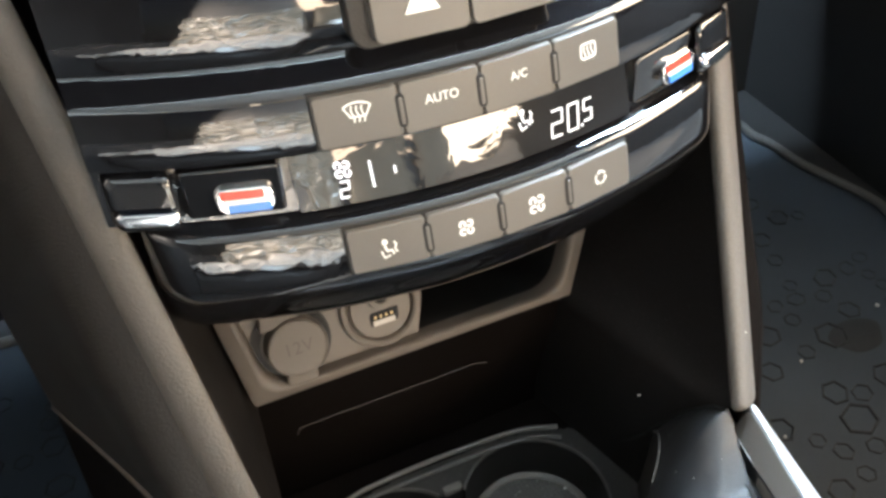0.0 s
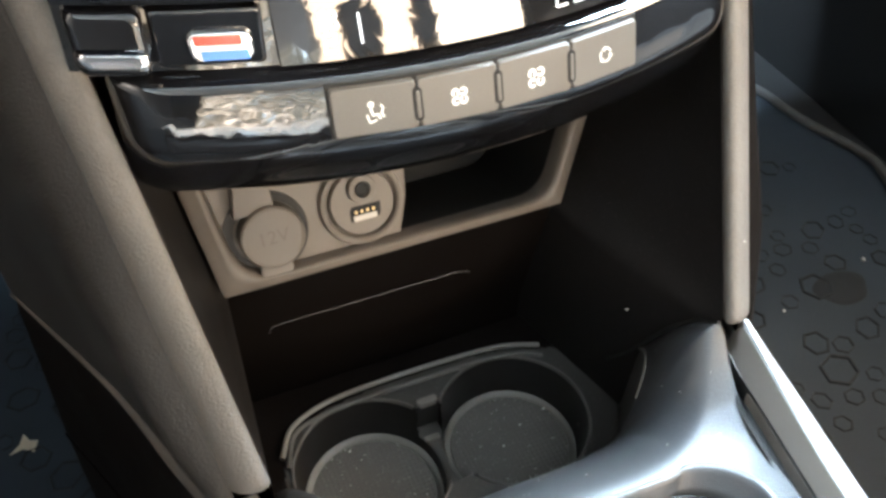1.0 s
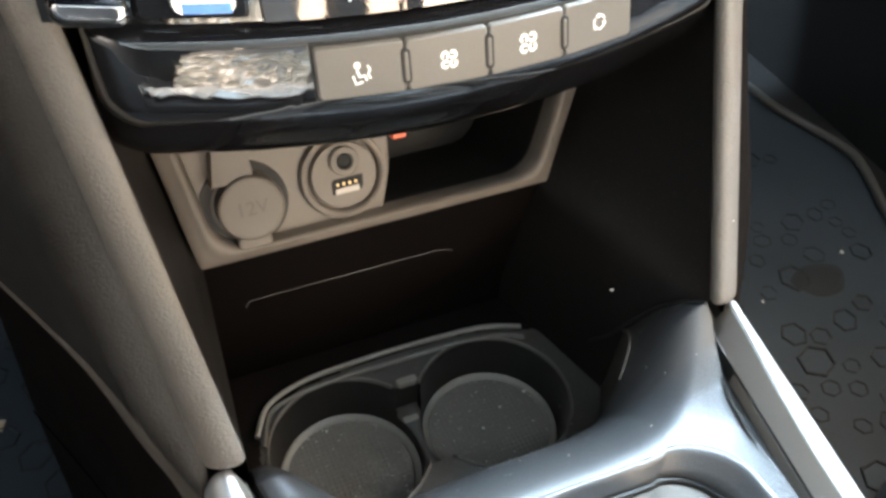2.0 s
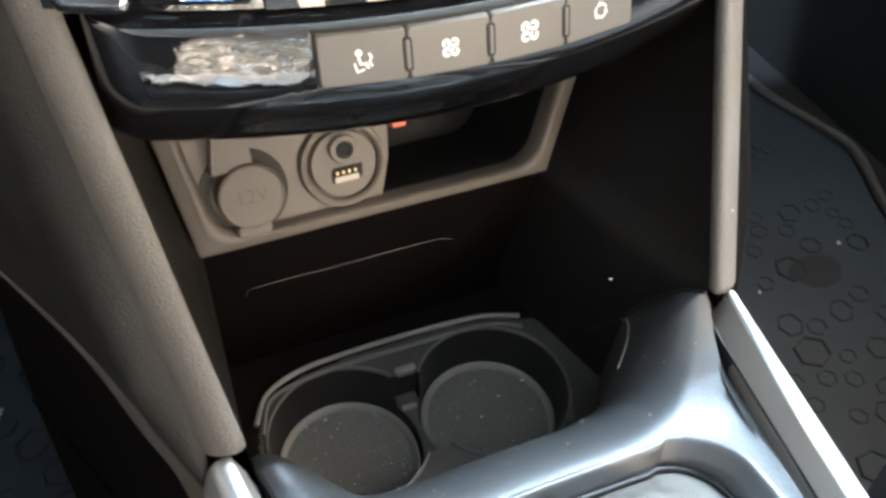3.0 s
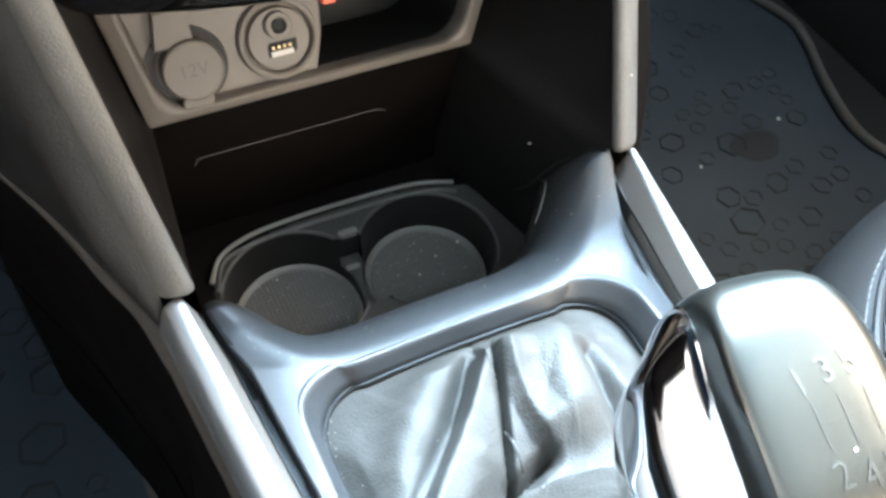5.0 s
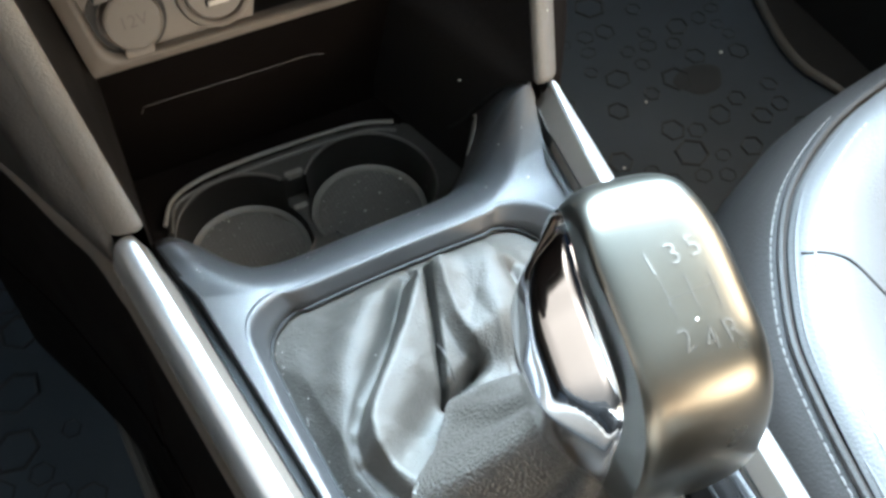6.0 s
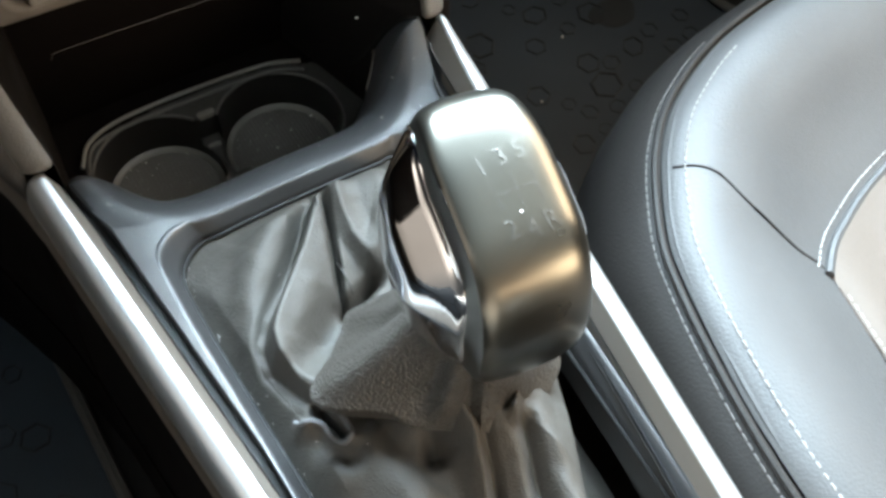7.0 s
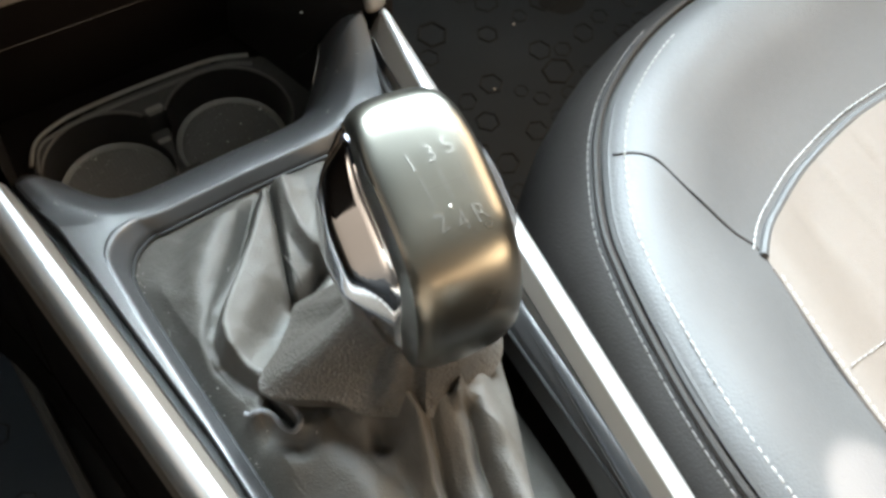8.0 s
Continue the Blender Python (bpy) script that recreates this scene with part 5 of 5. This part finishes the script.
def insert(u, v):
    x = 0.192 + (0.608 - 0.192) * u
    y = arc_y(x) + (-0.47 - arc_y(x)) * v
    x = seam_x(y) + (0.80 - 2 * seam_x(y)) * u
    e = min(1, min(u, v + 0.02, 1 - u) / 0.035)
    rib = 0.0005 * max(0, math.cos((x - 0.23) * 2 * math.pi / 0.034)) ** 14
    return (x, y, seat_z(seat_depth(x, y)) + 0.0012 + 0.0024 * math.sin(e * math.pi / 2) - rib * e)


part("seat_insert", grid(lin(0, 1, 120), lin(0, 1, 40), insert), M_INSERT, seat, "beige perforated leather insert", 60)
part("insert_edge", tube([on_seat(p.x, p.y, 0.0008) for p in inner[33:]], 0.0013, 6), M_INSERT, seat)
stitches("stitching", [on_seat(x, -0.256 - 0.01 * (x - 0.2), 0.0) for x in lin(0.186, 0.60, 12)], 0.0047, 0.0032, 0.0038, 0.0004)
# backrest
rings = []
for i in range(14):
    k = i / 13
    w = 0.235 * (1 - 0.25 * k ** 3)
    th = 0.060 * (1 - 0.35 * k)
    rings.append([(0.40 + x * w / 0.5, -0.58 - 0.52 * k + y * th / 0.5, 0.20 + 0.28 * k) for x, y in rounded(1.0, 1.0, 0.3, 6)])
part("backrest", loft(rings), M_INSERT, seat, "beige leather backrest, reclined", 60)

dseat = thing("driver_seat", "beige and grey leather driver's seat slid well back", "car seat", (-0.40, -0.65, FLOOR))
rings = []
for i in range(14):
    k = i / 13
    w = 0.235 * (1 - 0.25 * k ** 3)
    th = 0.060 * (1 - 0.35 * k)
    rings.append([(-0.40 + x * w / 0.5, -0.95 - 0.20 * k + y * th / 0.5, 0.20 + 0.62 * k) for x, y in rounded(1.0, 1.0, 0.3, 6)])
part("backrest", loft(rings), M_INSERT, dseat, "beige leather backrest", 60)
rings = [[(-0.40 + x * w, -0.70 + y * w * 1.05, z) for x, y in rounded(1.0, 1.0, 0.22, 6)] for w, z in ((0.42, FLOOR), (0.46, 0.15), (0.48, 0.21), (0.47, 0.24), (0.42, 0.255), (0.30, 0.245), (0.1, 0.24))]
part("cushion", loft(rings), M_SEATSIDE, dseat, "dark grey leather cushion", 60)
for k in range(5):
    part("cushion_panel", slab(rounded(0.30 - 0.03 * abs(k - 2), 0.062, 0.012, 4), lambda u, v, d, k=k: (-0.40 + u, -0.84 + 0.072 * k + v, 0.250 + d), -0.02, 0.006, 0.005), M_INSERT if k % 2 else M_SEAT, dseat, "quilted cushion panel")

bench = thing("rear_bench", "dark leather rear bench behind the front seats", "car seat", (0, -1.60, FLOOR))
for x0 in (-0.44, 0.0, 0.44):
    rings = []
    for i in range(10):
        k = i / 9
        rings.append([(x0 + x * (0.41 - 0.06 * k ** 3), -1.66 - 0.14 * k + y * 0.12 + 0.02 * noise.noise(Vector((x0 + x * 2, k * 3, y))), 0.22 + 0.44 * k) for x, y in rounded(1.0, 1.0, 0.25, 5)])
    part("backrest", loft(rings), M_FILM, bench, "backrest section under beige-tinted film", 60)
    part("headrest", slab([(x0 + x, y) for x, y in rounded(0.24, 0.15, 0.05, 5)], lambda u, v, d: (u, -1.79 + d, 0.76 + v), -0.05, 0.05, 0.03), M_SEATSIDE, bench, "dark leather headrest")
part("cushion", slab(rounded(1.28, 0.46, 0.08, 5), lambda u, v, d: (u, -1.42 + v, 0.20 + d), -0.12, 0.04, 0.04), M_SEATSIDE, bench, "dark leather bench cushion")

# out of view: pale sheets added to give the glossy panel bright patches to reflect
cover = thing("reflected_cover", "unseen crumpled pale sheet on the driver's seat, added for reflections", "seat cover", (-0.40, -0.70, 0.25))


def crumple(u, v):
    x, y = -0.62 + 0.48 * u, -0.95 + 0.52 * v
    p = Vector((x * 16, y * 16, 0.3))
    return (x + 0.01 * noise.noise(p * 2), y + 0.01 * noise.noise(p * 1.7), 0.285 + 0.045 * abs(noise.noise(p)) + 0.018 * noise.noise(p * 2.6) - 0.03 * (2 * u - 1) ** 4)


part("sheet", grid(lin(0, 1, 60), lin(0, 1, 60), crumple), M_COVER, cover, "", 25)


def film(u, v):
    x, k = -0.63 + 0.46 * u, v
    p = Vector((x * 13, k * 7, 2.1))
    return (x + 0.012 * noise.noise(p * 2), -0.905 - 0.125 * k + 0.030 * abs(noise.noise(p)) + 0.014 * noise.noise(p * 2.7), 0.24 + 0.36 * k)


part("back_sheet", grid(lin(0, 1, 70), lin(0, 1, 80), film), M_FILM, cover, "unseen crumpled beige-tinted film over the backrest, added for reflections", 25)

# ---- floor mats ----
def floor_mat(name, s, label):
    t = thing(name, label, "floor mat", (s * 0.38, 0.15, FLOOR), "floor mats of the front seats")
    half = [(0.135, -0.20), (0.60, -0.20), (0.612, 0.10), (0.598, 0.192), (0.614, 0.264), (0.642, 0.335), (0.645, 0.372), (0.620, 0.455), (0.608, 0.52), (0.56, 0.575), (0.20, 0.575), (0.150, 0.52)]
    sm = smooth_curve([(x, y, 0) for x, y in half] + [(half[0][0], half[0][1], 0)], 120)[:-1]
    cxx = sum(p.x for p in sm) / len(sm)
    cyy = sum(p.y for p in sm) / len(sm)
    rings = []
    for k, z in ((0, FLOOR), (0, FLOOR + 0.009), (0.006, FLOOR + 0.010), (0.020, FLOOR + 0.010), (0.024, FLOOR + 0.005), (0.3, FLOOR + 0.005), (0.6, FLOOR + 0.005), (0.98, FLOOR + 0.005)):
        rings.append([(s * (p.x + (cxx - p.x) * k), p.y + (cyy - p.y) * k, z) for p in sm])
    v_, f_ = loft(rings, True, True)
    part("mat_sheet", (v_, f_), M_MAT, t, "", 60)
    part("mat_border", tube([(s * (p.x + (cxx - p.x) * 0.012), p.y + (cyy - p.y) * 0.012, FLOOR + 0.0105) for p in sm] + [(s * (sm[0].x + (cxx - sm[0].x) * 0.012), sm[0].y + (cyy - sm[0].y) * 0.012, FLOOR + 0.0105)], 0.0050, 8), M_MATEDGE, t, "paler raised border")
    vv, ff = [], []
    for i in range(6):
        a = radians(60 * i)
        for r, z in ((1.0, 0.0), (0.97, 0.12), (0.86, 0.12), (0.82, 0.0)):
            vv.append((r * math.cos(a), r * math.sin(a), z))
    for i in range(6):
        k = (i + 1) % 6
        for j in range(3):
            ff.append((i * 4 + j, k * 4 + j, k * 4 + j + 1, i * 4 + j + 1))
    me = bpy.data.meshes.new("hexagon")
    me.from_pydata(vv, [], ff)
    me.materials.append(M_HEX)
    rnd = random.Random(5 if s > 0 else 8)
    placed = []
    tries = 0
    while len(placed) < 180 and tries < 9000:
        tries += 1
        r = rnd.choice((0.008, 0.009, 0.010, 0.012, 0.013, 0.017))
        x, y = rnd.uniform(0.17, 0.57), rnd.uniform(-0.15, 0.50)
        if all(math.hypot(x - a, y - b) > r + c + 0.001 for a, b, c in placed):
            placed.append((x, y, r))
            ob = new("hexagon", me)
            under(ob, t)
            ob.location = (s * x, y, FLOOR + 0.0050)
            ob.rotation_euler = (0, 0, rnd.uniform(0, 1.0))
            ob.scale = (r * rnd.uniform(0.9, 1.25), r, r * 0.8)
    return t


right_mat = floor_mat("floor_mat", 1, "dark rubber floor mat with raised hexagons")
heel = [(0.490 + 0.029 * math.cos(a) * (1 + 0.12 * math.sin(3 * a)), 0.2235 + 0.021 * math.sin(a)) for a in lin(0, 2 * math.pi, 29)[:-1]]
part("heel_patch", loft([[(x + (0.490 - x) * k, y + (0.2235 - y) * k, FLOOR + z) for x, y in heel] for k, z in ((0, 0.0048), (0.10, 0.0053), (0.3, 0.0056))]), M_HEX, right_mat, "dark smooth heel patch")
floor_mat("floor_mat", -1, "dark rubber floor mat in the driver's footwell")


# dashboard lower body on both sides of the panel
def dash(s):
    t = thing("dashboard", "black moulded dashboard beside the climate panel", "dashboard", (s * 0.4, 0.3, 0.5))
    rings = []
    for x in lin(0.125, 0.70, 12):
        k = min(1, (x - 0.125) / 0.05)
        rings.append([(s * x, y, z) for y, z in ((0.115 + 0.03 * k, 0.57), (0.10 + 0.02 * k, 0.54), (0.12 + 0.03 * k, 0.46), (0.20 + 0.05 * k, 0.36), (0.34, 0.335), (0.60, 0.34), (0.60, 0.56), (0.30, 0.58))])
    part("dash_body", loft(rings), M_DARK, t, "", 40)


dash(1)
dash(-1)
top = thing("dash_top", "black soft dashboard top", "dashboard", (0, 0.4, 0.6))
part("dash_skin", loft([[(x, y, z + 0.02 * math.cos(x * 2)) for y, z in ((0.12, 0.545), (0.108, 0.560), (0.14, 0.585), (0.35, 0.600), (0.64, 0.58), (0.64, 0.53), (0.2, 0.53))] for x in lin(-0.7, 0.7, 20)]), M_DARK, top, "", 40)
screen = thing("touch_screen", "dark switched-off touch screen above the panel", "screen", (0, 0.09, 0.53))
part("screen_body", slab(rounded(0.17, 0.085, 0.008, 5), fascia_at(0, 0.530), -0.02, 0.004, 0.002), M_GLOSS, screen)


# ---- crumbs and scraps ----
def crumb(x, y, z, r, seed):
    rnd = random.Random(seed)
    t = thing("crumb", "small pale crumb lying on dark plastic", "crumb", (x, y, z), "crumbs on the console and mats")
    bm = bmesh.new()
    bmesh.ops.create_icosphere(bm, subdivisions=1, radius=r)
    for v_ in bm.verts:
        v_.co = Vector((v_.co.x * rnd.uniform(0.6, 1.5), v_.co.y * rnd.uniform(0.6, 1.3), max(-0.3 * r, v_.co.z * rnd.uniform(0.5, 1.0)) + r * 0.3))
        v_.co += Vector((x, y, z))
    vs_ = [tuple(v_.co) for v_ in bm.verts]
    fs_ = [tuple(v_.index for v_ in f_.verts) for f_ in bm.faces]
    bm.free()
    part("grain", (vs_, fs_), M_CRUMB, t)


for i, (x, y, z, r) in enumerate(((0.535, 0.245, FLOOR + 0.005, 0.0022), (0.420, 0.221, FLOOR + 0.005, 0.0019), (0.50, 0.08, FLOOR + 0.005, 0.0032), (0.35, 0.16, FLOOR + 0.005, 0.0015),
                                  (0.007, 0.069, 0.1627, 0.0008), (0.0560, 0.0640, 0.1627, 0.0008), (0.041, 0.060, 0.1627, 0.0006), (0.028, 0.052, 0.1627, 0.0007), (-0.042, 0.078, 0.1627, 0.0006), (0.0705, 0.0145, 0.2135, 0.0009), (0.0762, 0.0440, 0.2510, 0.0008), (0.1000, 0.0170, 0.3080, 0.0004))):
    crumb(x, y, z, r, i)


def dust(name, label, spots):
    """Many pale specks too small to count, lying on one surface."""
    rnd = random.Random(31)
    vs_, fs_ = [], []
    for x, y, z in spots:
        r = rnd.uniform(0.00018, 0.00042)
        k = len(vs_)
        vs_ += [(x - r, y, z), (x, y - r * 0.8, z), (x + r * 1.2, y, z), (x, y + r, z), (x, y, z + r * 0.7), (x, y, z - r * 0.3)]
        fs_ += [(k, k + 1, k + 4), (k + 1, k + 2, k + 4), (k + 2, k + 3, k + 4), (k + 3, k, k + 4), (k + 1, k, k + 5), (k + 2, k + 1, k + 5), (k + 3, k + 2, k + 5), (k, k + 3, k + 5)]
    ob = mesh_ob(name, vs_, fs_, M_CRUMB, smooth=False)
    return tagged(ob, label, "dust", kind="stuff")


rnd = random.Random(12)
spots = []
for i in range(46):
    a = radians(rnd.uniform(120, 200))
    spots.append(gaiter_low(a, rnd.uniform(0.0, 0.10) ** 1.3))
for i in range(5):
    spots.append(gaiter_low(radians(rnd.uniform(110, 190)), rnd.uniform(0.1, 0.55)))
dust("dust_specks", "pale dust specks along the gaiter frame", spots)
spots = []
for cx, cy in CUPS:
    for i in range(38):
        a, r = rnd.uniform(0, 2 * math.pi), 0.0285 * math.sqrt(rnd.uniform(0.1, 1)) if i % 3 else rnd.uniform(0.0265, 0.0288)
        spots.append((cx + r * math.cos(a), cy + r * math.sin(a), 0.1628))
dust("dust_specks", "pale dust specks in the cup holders", spots)
spots = []
for i in range(60):
    x, y = rnd.uniform(-0.078, 0.078), rnd.uniform(-0.030, 0.036)
    if y - well(x) < 0.03:
        spots.append((x, y, deck(x, y) + 0.0001))
dust("dust_specks", "pale dust specks on the console deck", spots)
scrap = thing("paper_scrap", "torn pale paper scrap on the floor", "paper scrap", (-0.236, 0.338, FLOOR))
part("paper", loft([[(-0.236 + x, 0.338 + y, z) for x, y in ((-0.012, -0.004), (-0.002, -0.002), (0.006, -0.008), (0.010, 0.002), (0.004, 0.004), (0.000, 0.012), (-0.004, 0.003))] for z in (FLOOR + 0.0052, FLOOR + 0.0060)]), M_PAPER, scrap)
